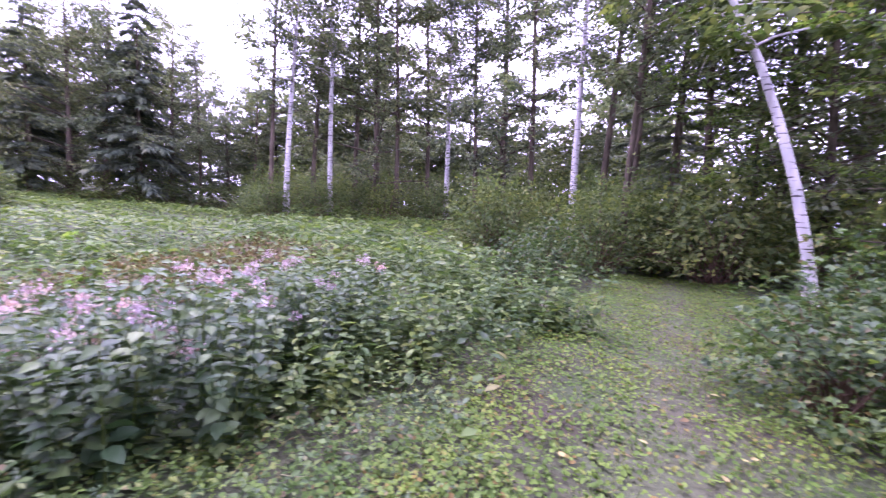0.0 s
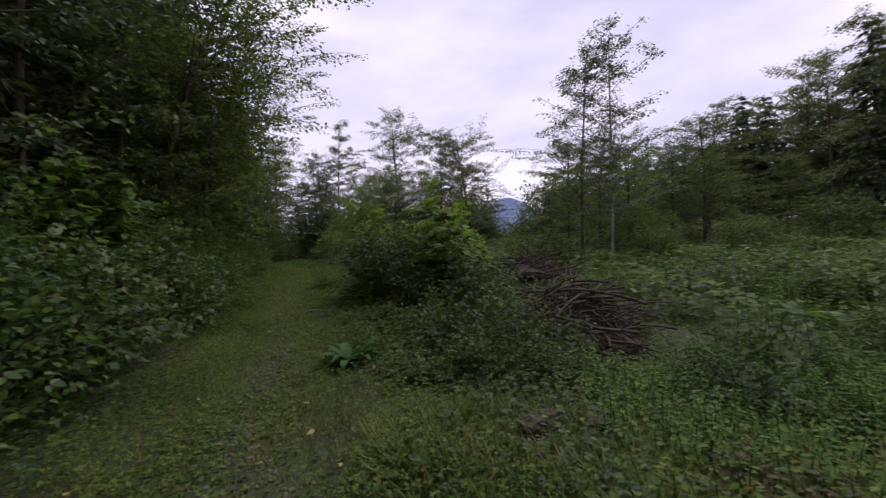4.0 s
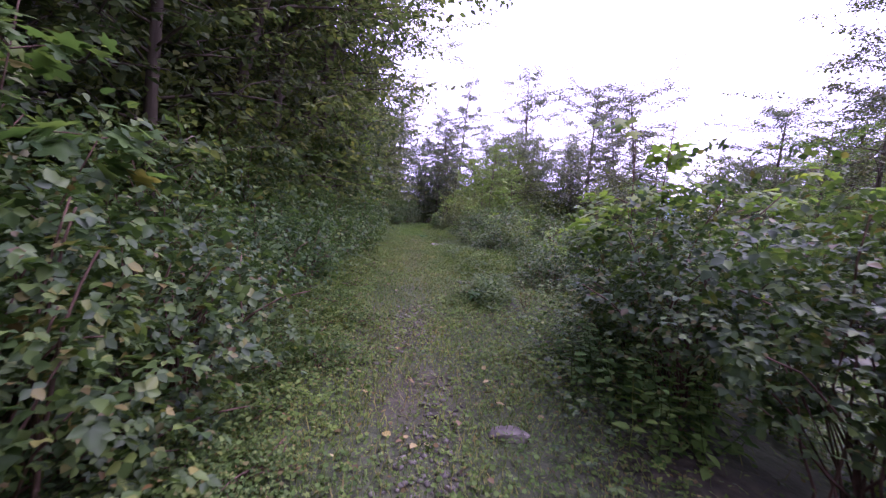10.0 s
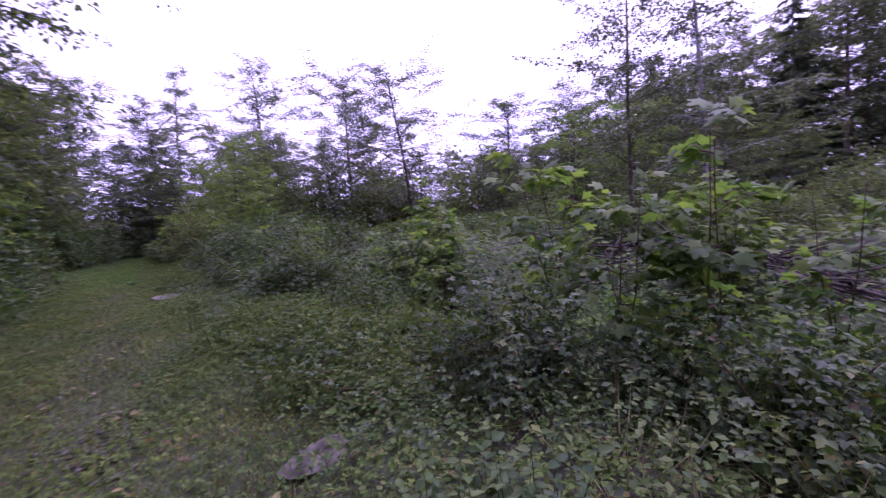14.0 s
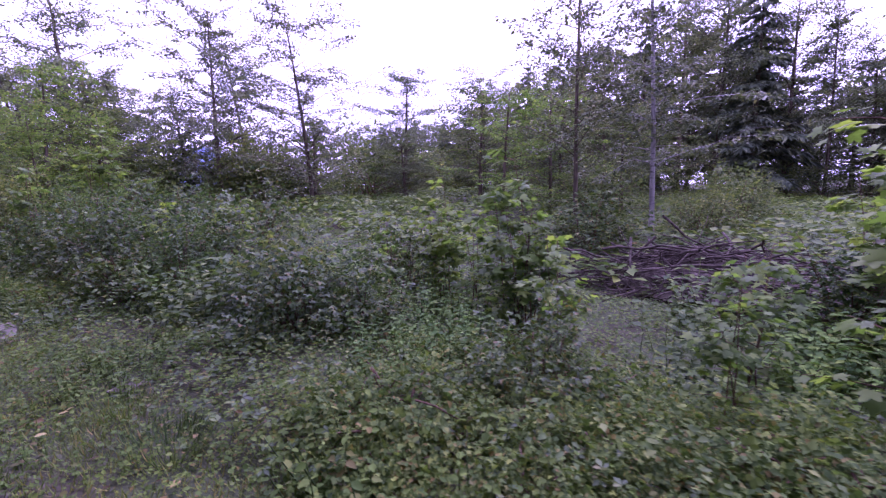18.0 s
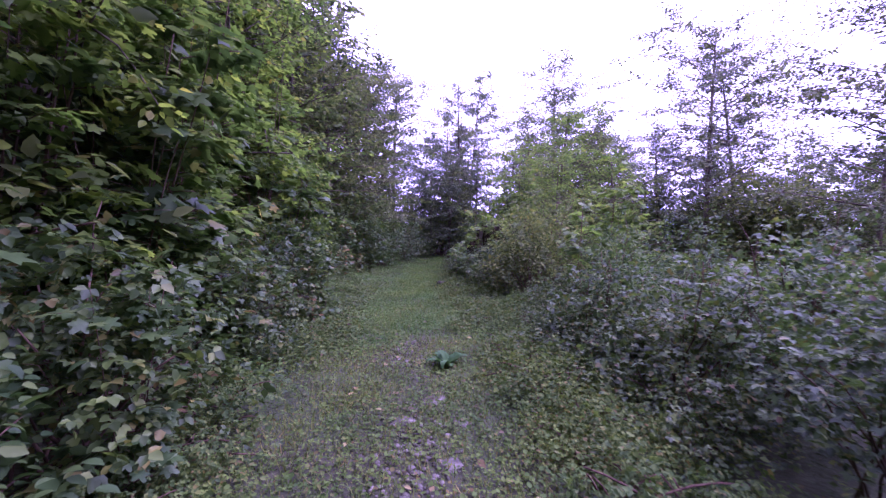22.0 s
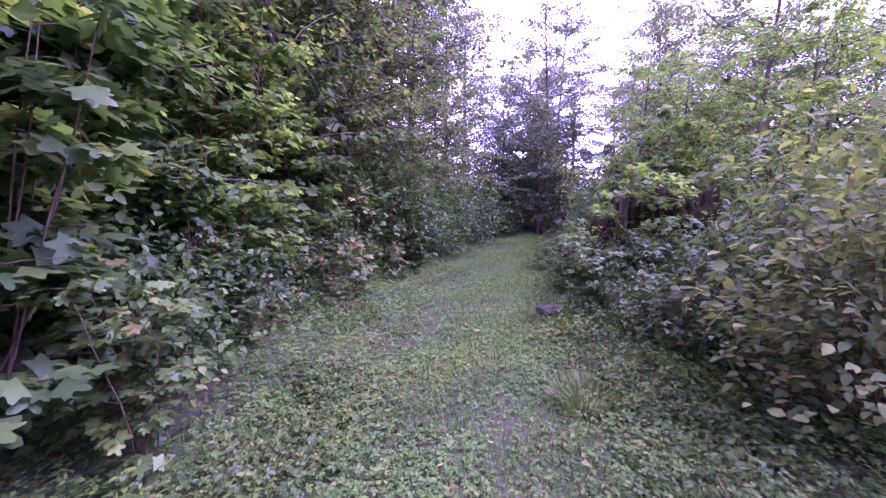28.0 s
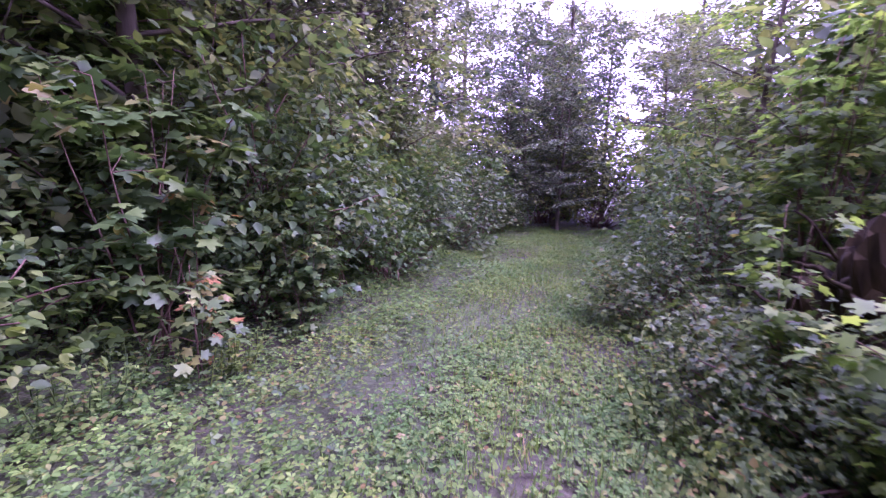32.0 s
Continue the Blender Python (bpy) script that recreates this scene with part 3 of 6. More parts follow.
def broad_tree(name, seed, tall, crown_r, crown_low, limbs, count, size, leaf_mat, bark, label, trunk_r=0.14, lean=(0, 0), clump=0.55, flat=0.3, droop=0.0, twigs=5, shape=None):
    """A leaf tree: tapered trunk, limbs with twigs, and flat sprays of leaves round the twigs."""
    rng = np.random.default_rng(seed)
    top = np.array([lean[0], lean[1], tall * 0.97])
    k = np.linspace(0, 1, 10)
    trunk = bend(rng, (0, 0, -0.3), top, 10, 0, 0.035)
    trunk[:, :2] *= (k ** 0.5)[:, None]
    root = new(name)
    part("trunk", tubes("trunk", [(trunk, trunk_r * (1 - k) ** 0.8 + 0.02 + 0.5 * trunk_r * np.exp(-k * 25), 0)], bark, 9), root)
    lines, sprays, big = [], [], []
    for i in range(limbs):
        h = crown_low + (1 - crown_low) * (i + rng.uniform(-0.9, 1.9)) / limbs * 0.97
        h = min(0.985, max(crown_low, h))
        p = np.array([np.interp(h, k, trunk[:, j]) for j in range(3)])
        a = i * 2.4 + rng.normal(0, 0.4)
        u = (h - crown_low) / (1 - crown_low)
        reach = crown_r * (0.3 + 0.7 * math.sin(math.pi * min(0.97, 0.25 + 0.72 * u))) * rng.uniform(0.45, 1.3)
        q = p + [math.cos(a) * reach, math.sin(a) * reach, reach * (rng.uniform(0.0, 0.5) + 0.55 * u * u - droop)]
        limb = bend(rng, p, q, 6, 0.06, 0.14)
        (big if i % max(1, limbs // 6) == 0 else lines).append((limb, trunk_r * 0.32 * (1.1 - 0.7 * u), 0.01))
        for s in range(twigs):
            b = limb[rng.integers(1, 6)]
            e = b + rng.normal(0, 1, 3) * [reach * 0.36, reach * 0.36, reach * 0.2] + 0.25 * (q - p) * rng.random()
            lines.append((bend(rng, b, e, 4, 0.05, 0.15), 0.012, 0.005))
            sprays.append((b, e))
        sprays.append((limb[2], q))
    sprays.append((trunk[7], top))
    for line in big:
        part("limb", tubes("limb", [line], bark, 5), root)
    part("twig_work", tubes("twig_work", lines, bark, 4), root, kind="stuff")
    starts, stops = np.array([b for b, e in sprays]), np.array([e for b, e in sprays])
    length = np.linalg.norm(stops - starts, axis=1) + 0.25
    fill = length * rng.uniform(0.35, 1.6, len(length))
    pick = rng.choice(len(length), size=count, p=fill / fill.sum())
    u = rng.uniform(0.12, 1.12, count)
    wide = clump * rng.uniform(0.22, 0.5, len(length))[pick] * np.sin(np.clip(u, 0.15, 1.0) * 2.5) ** 0.7
    off = np.clip(rng.normal(0, 0.8, (count, 3)), -1.5, 1.5) * wide[:, None] * [1, 1, flat]
    pos = starts[pick] + (stops - starts)[pick] * u[:, None] + off
    pos[:, 2] -= 0.22 * u * u * wide + 0.1 * np.abs(off[:, 0] + off[:, 1])
    tip = unit((stops - starts)[pick] * [1, 1, 0.3]) * 0.6 + unit(off * [1, 1, 0]) + rng.normal(0, 0.5, (count, 3)) * [1, 1, 0.6] + [0, 0, -0.35]
    nrm = rng.normal(0, 0.6, (count, 3)) + [0, 0, 1]
    part("crown", leaves("crown", pos, tip, nrm, size * rng.uniform(0.6, 1.25, count), shape or KITE, leaf_mat), root, kind="stuff")
    return tagged(root, label, "tree")


def spruce(name, seed, tall, radius, whorls, label, low=0.08, fine=1.0):
    """A spruce: straight trunk and whorls of drooping branches with needle sprays."""
    rng = np.random.default_rng(seed)
    root = new(name)
    part("trunk", tubes("trunk", [(bend(rng, (0, 0, -0.3), (0, 0, tall), 8, 0, 0.01), 0.016 * tall, 0.015)], M_BARK, 8), root)
    lines, pos, tip, nrm, sz = [], [], [], [], []
    for w in range(whorls):
        u = low + (1 - low) * (w + 0.3 * rng.random()) / whorls
        n = 7 if u < 0.8 else 5
        for b in range(n):
            a = rng.uniform(0, 2 * math.pi)
            reach = radius * (1 - u) ** 0.75 * rng.uniform(0.4, 1.2) + 0.15
            d = np.array([math.cos(a), math.sin(a), 0])
            p = np.array([0, 0, u * tall])
            q = p + d * reach + [0, 0, -0.22 * reach]
            line = bend(rng, p, q, 5, 0.06, 0.05)
            lines.append((line, 0.02, 0.006))
            m = max(4, int(reach / (0.17 * fine)))
            for s in np.linspace(0.18, 1, m):
                at = p + (q - p) * s + [0, 0, 0.06 * 4 * s * (1 - s) * reach]
                side = np.array([-d[1], d[0], 0])
                for g in (-1, 1, -0.7, 0.7, -0.35, 0.35, 0):
                    pos.append(at)
                    tip.append(d * 0.8 + side * g * rng.uniform(0.5, 1.1) + [0, 0, -0.55 + rng.normal(0, 0.3)])
                    nrm.append((rng.normal(0, 0.3), rng.normal(0, 0.3), 1))
                    sz.append(rng.uniform(0.35, 0.8) * (0.65 + 0.14 * reach) * fine)
    part("twig_work", tubes("twig_work", lines, M_BARK, 3), root, kind="stuff")
    part("crown", leaves("crown", np.array(pos), np.array(tip), np.array(nrm), np.array(sz), NEEDLE, M_SPRUCE), root, kind="stuff")
    return tagged(root, label, "tree")


def put(proto, x, y, turn=0.0, scale=1.0, wide=1.0, group="", label=""):
    """Stand a copy of a plant on the ground."""
    m = pose(x, y, float(height(x, y)), 0, 0, turn)
    ob = copy_thing(proto, m)
    ob.scale = (scale * wide, scale * wide, scale)
    return tagged(ob, label, group=group)


def settle(proto, x, y, turn=0.0, scale=1.0, wide=1.0, group=""):
    """Stand the first of its kind itself on the ground."""
    proto.matrix_basis = pose(x, y, float(height(x, y)), 0, 0, turn)
    proto.scale = (scale * wide, scale * wide, scale)
    if group:
        tagged(proto, group=group)
    return proto


# ---------------------------------------------------------------- planting
used = set()
pick_rng = random.Random(7)


def plant(protos, x, y, scale=1.0, turn=None, group="", label="", wide=1.0):
    p = next((q for q in protos if q.name not in used), None) or pick_rng.choice(protos)
    turn = pick_rng.uniform(0, 360) if turn is None else turn
    if p.name not in used:
        used.add(p.name)
        return settle(p, x, y, turn, scale, wide, group)
    return put(p, x, y, turn, scale, wide, group, label)


BRAMBLE = [dome_bush("bramble_bush", 11 + i, 0.85, 1.25, 1900, 0.094, BRAMBLE_LEAF, M_BRAMBLE, False, 20, "dense dark green bramble bush beside the trail") for i in range(3)]
CANOPY = [dome_bush("arching_bramble", 21 + i, 1.0, 1.6, 2000, 0.095, BRAMBLE_LEAF, M_BRAMBLE, False, 12, "bramble thicket arching over a dark hollow", 0.0, "bush", 0.52, 0.4) for i in range(2)]
HAZEL = [dome_bush("hazel_bush", 31 + i, 1.0, 1.9, 2300, 0.082, OVATE, M_HAZEL, False, 22, "leafy green hazel bush in the thicket") for i in range(2)]
RASPBERRY = [dome_bush("raspberry_bush", 26 + i, 0.8, 0.85, 1400, 0.088, BRAMBLE_LEAF, M_BRAMBLE, False, 14, "low arching raspberry bush over dark ground", 0.0, "bush", 0.3, 0.5) for i in range(2)]
BIGLEAF = [dome_bush("dogwood_bush", 66 + i, 0.8, 1.2, 2100, 0.072, BROAD, M_HAZEL, False, 18, "dogwood bush with large oval green leaves") for i in range(2)]
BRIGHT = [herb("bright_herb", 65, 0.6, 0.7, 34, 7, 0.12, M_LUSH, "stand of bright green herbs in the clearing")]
TALLYOUNG = [sapling("tall_maple_sapling", 58, 2.9, 6, 620, 0.165, M_YOUNG, "tall bright yellow-green maple sapling", 0.55)]
THICKET = [dome_bush("thicket_bush", 35 + i, 1.3, 2.1, 2600, 0.11, OVATE, M_TREE, False, 22, "dark leafy undergrowth bush at the forest edge") for i in range(2)]
MAPLE = [sapling("maple_shrub", 41 + i, 2.4, 7, 950, 0.145, M_MAPLE, "green maple shrub with broad lobed leaves", 0.75) for i in range(3)]
TALLMAPLE = [sapling("tall_maple_shrub", 45 + i, 4.3, 8, 1900, 0.15, M_TALLMAPLE, "tall yellow-green maple shrub with broad lobed leaves", 0.7) for i in range(2)]
YOUNG = [sapling("maple_sapling", 51 + i, 2.2, 3, 290, 0.118, M_YOUNG, "bright yellow-green maple sapling", 0.4) for i in range(2)]
AUTUMN = [sapling("autumn_maple", 55, 1.6, 3, 190, 0.115, M_AUTUMN, "small maple with leaves turning orange and yellow", 0.3)]
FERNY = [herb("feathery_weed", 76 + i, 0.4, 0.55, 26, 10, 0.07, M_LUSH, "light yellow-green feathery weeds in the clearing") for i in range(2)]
HERB = [herb("tall_herb", 61 + i, 0.5, 0.8, 24, 7, 0.15, M_HERB, "stand of tall green broad-leaved herbs") for i in range(2)]
FLOWER = [herb("flowering_herb", 71 + i, 0.5, 0.9, 30, 10, 0.115, M_FLOWERHERB, "tall herbs with dusty pink flower heads", 3, BROAD) for i in range(2)]
LOWHERB = [herb("low_herb", 81 + i, 0.45, 0.32, 44, 5, 0.062, M_COVER, "low clump of fresh green weeds") for i in range(2)]
CREEPER = [dome_bush("ground_bramble", 85 + i, 0.55, 0.26, 1000, 0.052, BRAMBLE_LEAF, M_CREEPER, False, 10, "low creeping bramble covering the ground", 0.0, "bush", 0.15, 0.6) for i in range(2)]
RUSTY = [dome_bush("withered_fern", 91, 0.9, 0.42, 1500, 0.085, KITE, M_RUST, False, 12, "rust-brown withered fern patch", 0, "fern")]

def hollow(x, y):
    """The bare dark ground under the arching brambles."""
    return np.maximum(np.exp(-((x - 2.1) / 0.85) ** 2 - ((y - 6.6) / 1.8) ** 2), np.exp(-((x - 2.75) / 0.8) ** 2 - ((y - 5.7) / 0.7) ** 2))


def bare(x, y):
    """One minus the open brown patch of earth beside the trail."""
    return 1 - 0.9 * np.exp(-((x - 2.85) / 0.6) ** 2 - ((y - 0.4) / 0.45) ** 2)


def rusty(x, y):
    """The patch of withered ferns in the clearing."""
    return 0.75 * np.exp(-((x - 9.4) / 2.6) ** 4 - ((y + 1.3) / 2.6) ** 4)


# hedge of bushes along the left of the trail
hedge = random.Random(3)
y = -0.5
while y < 45:
    px = float(path_x(y)) - 0.4 * float(smooth01((y - 20) / 5)) - 0.35 * float(smooth01((y - 25.5) / 2)) + 0.35 * float(smooth01((y - 34) / 3)) - 0.5 * float(smooth01((y - 28) / 1.5) * smooth01((33.8 - y) / 1))
    plant((MAPLE, CANOPY, BRAMBLE, BIGLEAF)[hedge.randrange(4)] if y > 26 else BIGLEAF if hedge.random() < 0.55 else BRAMBLE, px - (2.1 if y < 6.5 else 1.85) + hedge.uniform(-0.15, 0.12), y, hedge.uniform(0.85, 1.1) * (1.15 if y < 6 else 1.0), group="bushes along the trail")
    deep = 30.3 < y < 34.3
    if not deep:
        plant(HAZEL, px - 3.0 + hedge.uniform(-0.3, 0.3), y + hedge.uniform(-0.4, 0.4), hedge.uniform(0.85, 1.1), group="bushes along the trail")
    if y > 11 and not deep and hedge.random() < (0.95 if 25 < y < 36 else 0.6):
        plant(MAPLE if y < 34 else HAZEL, px - 2.6 + hedge.uniform(-0.4, 0.4), y + 0.3, hedge.uniform(0.95, 1.35), group="shrubs along the trail")
    if y > 10:
        plant(THICKET, px - 4.1 + hedge.uniform(-0.3, 0.3), y, hedge.uniform(1.1, 1.5), group="undergrowth left of the trail")
    y += hedge.uniform(0.9, 1.2)
for x, y, s in ((-1.35, 25.6, 0.5), (-1.4, 21.6, 0.5), (-2.3, 29.3, 0.42), (-1.55, 34.5, 0.45), (-1.95, 34.9, 0.6), (-2.9, 31.6, 0.6), (-2.8, 30.4, 0.65), (-1.55, 34.6, 0.55), (-1.9, 27.6, 0.55), (-3.0, 32.6, 0.8), (-2.7, 29.0, 0.8), (-1.7, 23.6, 0.5), (-2.1, 12.6, 0.6), (-2.0, 15.2, 0.55), (-1.9, 18.0, 0.5)):
    plant(MAPLE, x, y, s, group="shrubs along the trail")
for x, y, s in ((-1.85, 33.5, 0.8), (-2.05, 31.7, 1.0), (-3.2, 32.0, 0.5), (-1.4, 25.2, 0.6), (-2.5, 30.6, 0.4), (-2.15, 31.1, 0.5), (-2.7, 31.9, 0.5), (-2.3, 29.9, 0.42)):
    plant(AUTUMN, x, y, s, group="autumn maples")

plant(BIGLEAF, -2.8, 33.5, 0.6, group="bushes along the trail")
for x, y in ((-2.2, 32.0), (-2.6, 31.4), (-2.9, 32.4), (-2.3, 33.0), (-2.0, 30.6), (-2.5, 30.2), (-2.0, 33.6), (-3.1, 31.8), (-1.9, 31.2), (-2.3, 30.9), (-1.75, 30.7), (-2.7, 30.7), (1.8, 24.5), (2.2, 25.0), (1.9, 25.6), (2.5, 24.8), (1.7, 26.2), (2.3, 26.2), (-1.5, 27.4), (-1.6, 28.6)):
    plant(LOWHERB, x, y, 1.0, group="low weeds")

for x, y, s in ((0.82, 31.35, 0.5), (1.3, 31.5, 0.7), (1.25, 31.9, 0.7), (0.95, 10.7, 0.9), (0.75, 10.5, 0.6), (1.15, 10.9, 0.7)):
    plant(LOWHERB, x, y, s, group="low weeds")

# right of the trail: bushes, saplings and open patches between them
RIGHT = [(3.1, 4.7, CANOPY, 0.8), (2.9, 18.3, HERB, 1.2), (2.6, 19.1, HERB, 1.0), (2.3, 20.3, RASPBERRY, 0.85), (2.8, 19.7, FERNY, 1.6), (2.75, 10.4, RASPBERRY, 0.8), (3.2, 11.1, RASPBERRY, 0.9), (2.8, 11.9, RASPBERRY, 0.65), (3.6, 10.2, RASPBERRY, 0.85), (3.0, 9.3, RASPBERRY, 0.9), (3.2, 3.9, RASPBERRY, 0.8), (2.4, 3.2, RASPBERRY, 0.55), (2.75, 3.6, BRAMBLE, 0.7), (2.1, 3.6, RASPBERRY, 0.75), (2.45, 2.9, BRAMBLE, 0.5), (2.0, 4.25, BRAMBLE, 0.5), (2.7, 2.4, RASPBERRY, 0.6), (3.3, 3.2, BRAMBLE, 0.65), (1.7, 3.3, LOWHERB, 1.2), (1.6, 3.9, LOWHERB, 1.1), (1.35, 4.3, LOWHERB, 0.9), (2.1, 31.95, RUSTY, 0.55), (1.5, 31.1, MAPLE, 0.46), (1.5, 32.4, YOUNG, 0.62), (1.75, 33.35, YOUNG, 0.6), (1.7, 32.9, BRAMBLE, 0.5), (1.75, 33.3, RASPBERRY, 0.75), (2.0, 32.7, RASPBERRY, 0.7), (1.6, 33.7, LOWHERB, 1.3), (1.55, 32.8, CREEPER, 1.1), (2.3, 32.0, BRAMBLE, 0.6), (2.75, 33.4, YOUNG, 0.75), (2.15, 31.95, YOUNG, 0.95), (2.65, 31.85, YOUNG, 0.8), (3.0, 32.2, YOUNG, 0.7), (2.75, 31.75, RASPBERRY, 0.6), (2.0, 31.75, BRAMBLE, 0.5), (-1.6, 23.3, BRIGHT, 0.6), (-1.7, 24.1, RASPBERRY, 0.65), (-1.45, 23.8, LOWHERB, 1.2), (-1.6, 24.7, BRIGHT, 0.55), (-1.9, 23.7, RASPBERRY, 0.7), (1.3, 3.0, HERB, 0.45), (1.6, 2.7, HERB, 0.45), (1.9, 2.6, BRAMBLE, 0.45), (2.35, 31.6, BRAMBLE, 0.55), (3.0, 31.5, BRAMBLE, 0.45), (3.2, 15.4, FERNY, 1.2), (3.8, 16.2, FERNY, 1.4), (3.0, 16.6, FERNY, 1.2), (4.4, 16.6, FERNY, 1.5), (3.9, 18.0, FERNY, 1.6), (4.8, 18.6, FERNY, 1.7), (2.8, 17.4, FERNY, 1.3), (5.2, 17.4, FERNY, 1.5), (2.6, 17.2, BRAMBLE, 0.8), (3.1, 17.9, THICKET, 0.6), (2.4, 18.1, HERB, 1.0), (3.3, 16.9, BRAMBLE, 0.75), (2.9, 17.5, HERB, 1.1), (2.4, 15.8, FERNY, 0.9), (6.0, 18.6, FERNY, 1.8), (3.4, 19.2, FERNY, 1.6), (3.4, 5.0, YOUNG, 0.6), (1.9, 8.6, RASPBERRY, 0.8), (1.55, 5.45, HERB, 0.55), (1.75, 5.2, HERB, 0.5), (1.4, 5.8, LOWHERB, 1.1), (1.75, 5.6, LOWHERB, 1.1), (1.5, 5.0, LOWHERB, 1.0), (2.1, 5.2, LOWHERB, 1.1), (2.25, 6.7, CANOPY, 0.95), (2.9, 5.5, CANOPY, 0.95), (3.2, 6.1, CANOPY, 0.9), (2.0, 7.7, CANOPY, 0.95), (3.1, 8.0, MAPLE, 0.75),
         (3.2, 6.7, YOUNG, 1.2), (2.85, 5.9, TALLYOUNG, 1.0), (3.5, 7.0, TALLYOUNG, 1.0), (3.2, 6.4, TALLYOUNG, 0.9), (4.6, 11.6, BRIGHT, 1.1), (5.3, 12.5, BRIGHT, 1.2), (5.6, 11.2, BRIGHT, 1.1), (4.5, 12.8, BRIGHT, 1.0), (6.2, 11.9, BRIGHT, 1.2), (2.9, 6.1, YOUNG, 1.15), (3.3, 8.9, YOUNG, 1.25), (2.4, 8.9, CANOPY, 0.8), (2.4, 12.0, BRAMBLE, 0.75), (3.3, 11.6, YOUNG, 0.95), (3.0, 13.4, YOUNG, 0.6), (3.9, 10.4, YOUNG, 0.9),
         (3.8, 11.0, YOUNG, 1.15), (3.6, 12.3, YOUNG, 1.2), (4.4, 13.2, YOUNG, 0.8), (2.6, 14.6, BRAMBLE, 0.6), (3.3, 16.0, BRIGHT, 0.9), (4.9, 15.6, BRAMBLE, 0.8), (3.4, 14.8, YOUNG, 0.7), (4.6, 15.5, TALLYOUNG, 0.85), (6.2, 11.8, TALLYOUNG, 0.85), (5.6, 17.2, TALLYOUNG, 0.75), (5.2, 16.4, YOUNG, 0.9), (4.4, 17.3, YOUNG, 0.7), (5.6, 19.4, BRIGHT, 1.3), (4.6, 19.6, BRIGHT, 1.2), (7.0, 13.2, HERB, 1.3), (6.6, 12.0, BRAMBLE, 1.0),
         (5.4, 18.0, BRAMBLE, 1.0), (2.9, 19.8, HAZEL, 0.6), (3.0, 20.7, YOUNG, 0.65), (3.5, 21.9, YOUNG, 0.6), (4.2, 19.2, BRIGHT, 1.1), (2.7, 21.3, CANOPY, 0.8), (3.6, 18.6, HERB, 1.4), (3.6, 20.4, BRAMBLE, 1.1), (2.65, 22.8, BRAMBLE, 0.95), (2.4, 23.5, RASPBERRY, 0.75), (2.25, 22.1, RASPBERRY, 0.65), (3.1, 22.4, HAZEL, 0.68), (6.0, 22.5, BRAMBLE, 1.3), (4.6, 21.5, YOUNG, 0.8),
         (2.55, 24.2, BRAMBLE, 0.95), (3.0, 25.4, BRAMBLE, 0.5), (2.3, 25.6, BRAMBLE, 0.45), (2.1, 25.1, RASPBERRY, 0.55), (2.6, 26.2, RASPBERRY, 0.6), (2.2, 24.6, RASPBERRY, 0.6), (3.0, 26.1, YOUNG, 0.85), (3.5, 25.7, HAZEL, 0.75), (2.2, 26.4, CREEPER, 1.1), (2.5, 25.4, CREEPER, 1.1), (2.0, 25.8, CREEPER, 1.0), (2.9, 26.6, CREEPER, 1.1), (2.6, 28.1, THICKET, 0.7), (3.1, 28.9, THICKET, 0.95), (2.4, 29.6, BRAMBLE, 0.95), (3.4, 30.4, HAZEL, 1.0), (2.0, 30.6, BRAMBLE, 0.6), (4.3, 27.6, HAZEL, 0.8),
         (5.2, 26.5, HAZEL, 0.8), (5.4, 29.6, TALLYOUNG, 1.1), (4.4, 23.6, BRAMBLE, 1.2), (5.8, 24.5, HAZEL, 0.9), (2.3, 36.2, HAZEL, 0.6), (1.9, 35.5, BRAMBLE, 0.8), (1.9, 34.2, RASPBERRY, 0.7), (2.1, 33.2, LOWHERB, 1.5), (2.7, 36.4, HAZEL, 0.9), (3.4, 38.2, HAZEL, 1.1), (4.4, 40.5, HAZEL, 1.4), (1.75, 31.15, MAPLE, 0.36), (1.75, 32.6, YOUNG, 0.5), (1.7, 30.2, LOWHERB, 1.3), (2.2, 29.8, LOWHERB, 1.5), (1.6, 31.0, LOWHERB, 1.2), (2.2, 31.2, LOWHERB, 1.2), (1.8, 31.9, LOWHERB, 1.2), (3.3, 33.4, YOUNG, 1.1),
         (3.9, 35.5, HAZEL, 1.3), (5.0, 37.0, MAPLE, 1.5), (6.0, 44.0, THICKET, 1.6), (2.0, 47.5, THICKET, 1.7), (0.2, 46.0, THICKET, 1.5), (4.0, 46.5, THICKET, 1.7), (-1.5, 45.5, THICKET, 1.5), (3.3, 49.5, THICKET, 2.0)]
for x, y, kind, s in RIGHT:
    plant(kind, x, y, s, group="bushes along the trail")

# flowering herbs and weeds of the clearing
weeds = random.Random(5)
for i in range(18):
    x = weeds.uniform(2.35, 4.85)
    plant(FLOWER, x, weeds.uniform(-3.1 - 0.6 * (x - 2.45), -1.65), weeds.uniform(1.0, 1.3), group="flowering herbs")
for i in range(60):
    x, y = weeds.uniform(2.65, 13.25), weeds.uniform(-7.1, -0.3)
    if side_path(np.array(x), np.array(y)) > 1.5 and rusty(x, y) < 0.3 and not (4.6 < x < 8 and y > -2.6):
        plant(HERB, x, y, weeds.uniform(0.8, 1.2), group="tall herbs in the clearing")
for i in range(110):
    x, y = weeds.uniform(4.8, 26), weeds.uniform(-4, 28)
    if math.hypot(x - 4.85, y - 4.3) > 2.6 and math.hypot(x - 8.8, y - 13.6) > 2.9 and rusty(x, y) < 0.3:
        plant(weeds.choice([HERB, HERB, FERNY, HERB, HERB]), x, y, weeds.uniform(0.7, 1.15), group="weeds in the clearing")
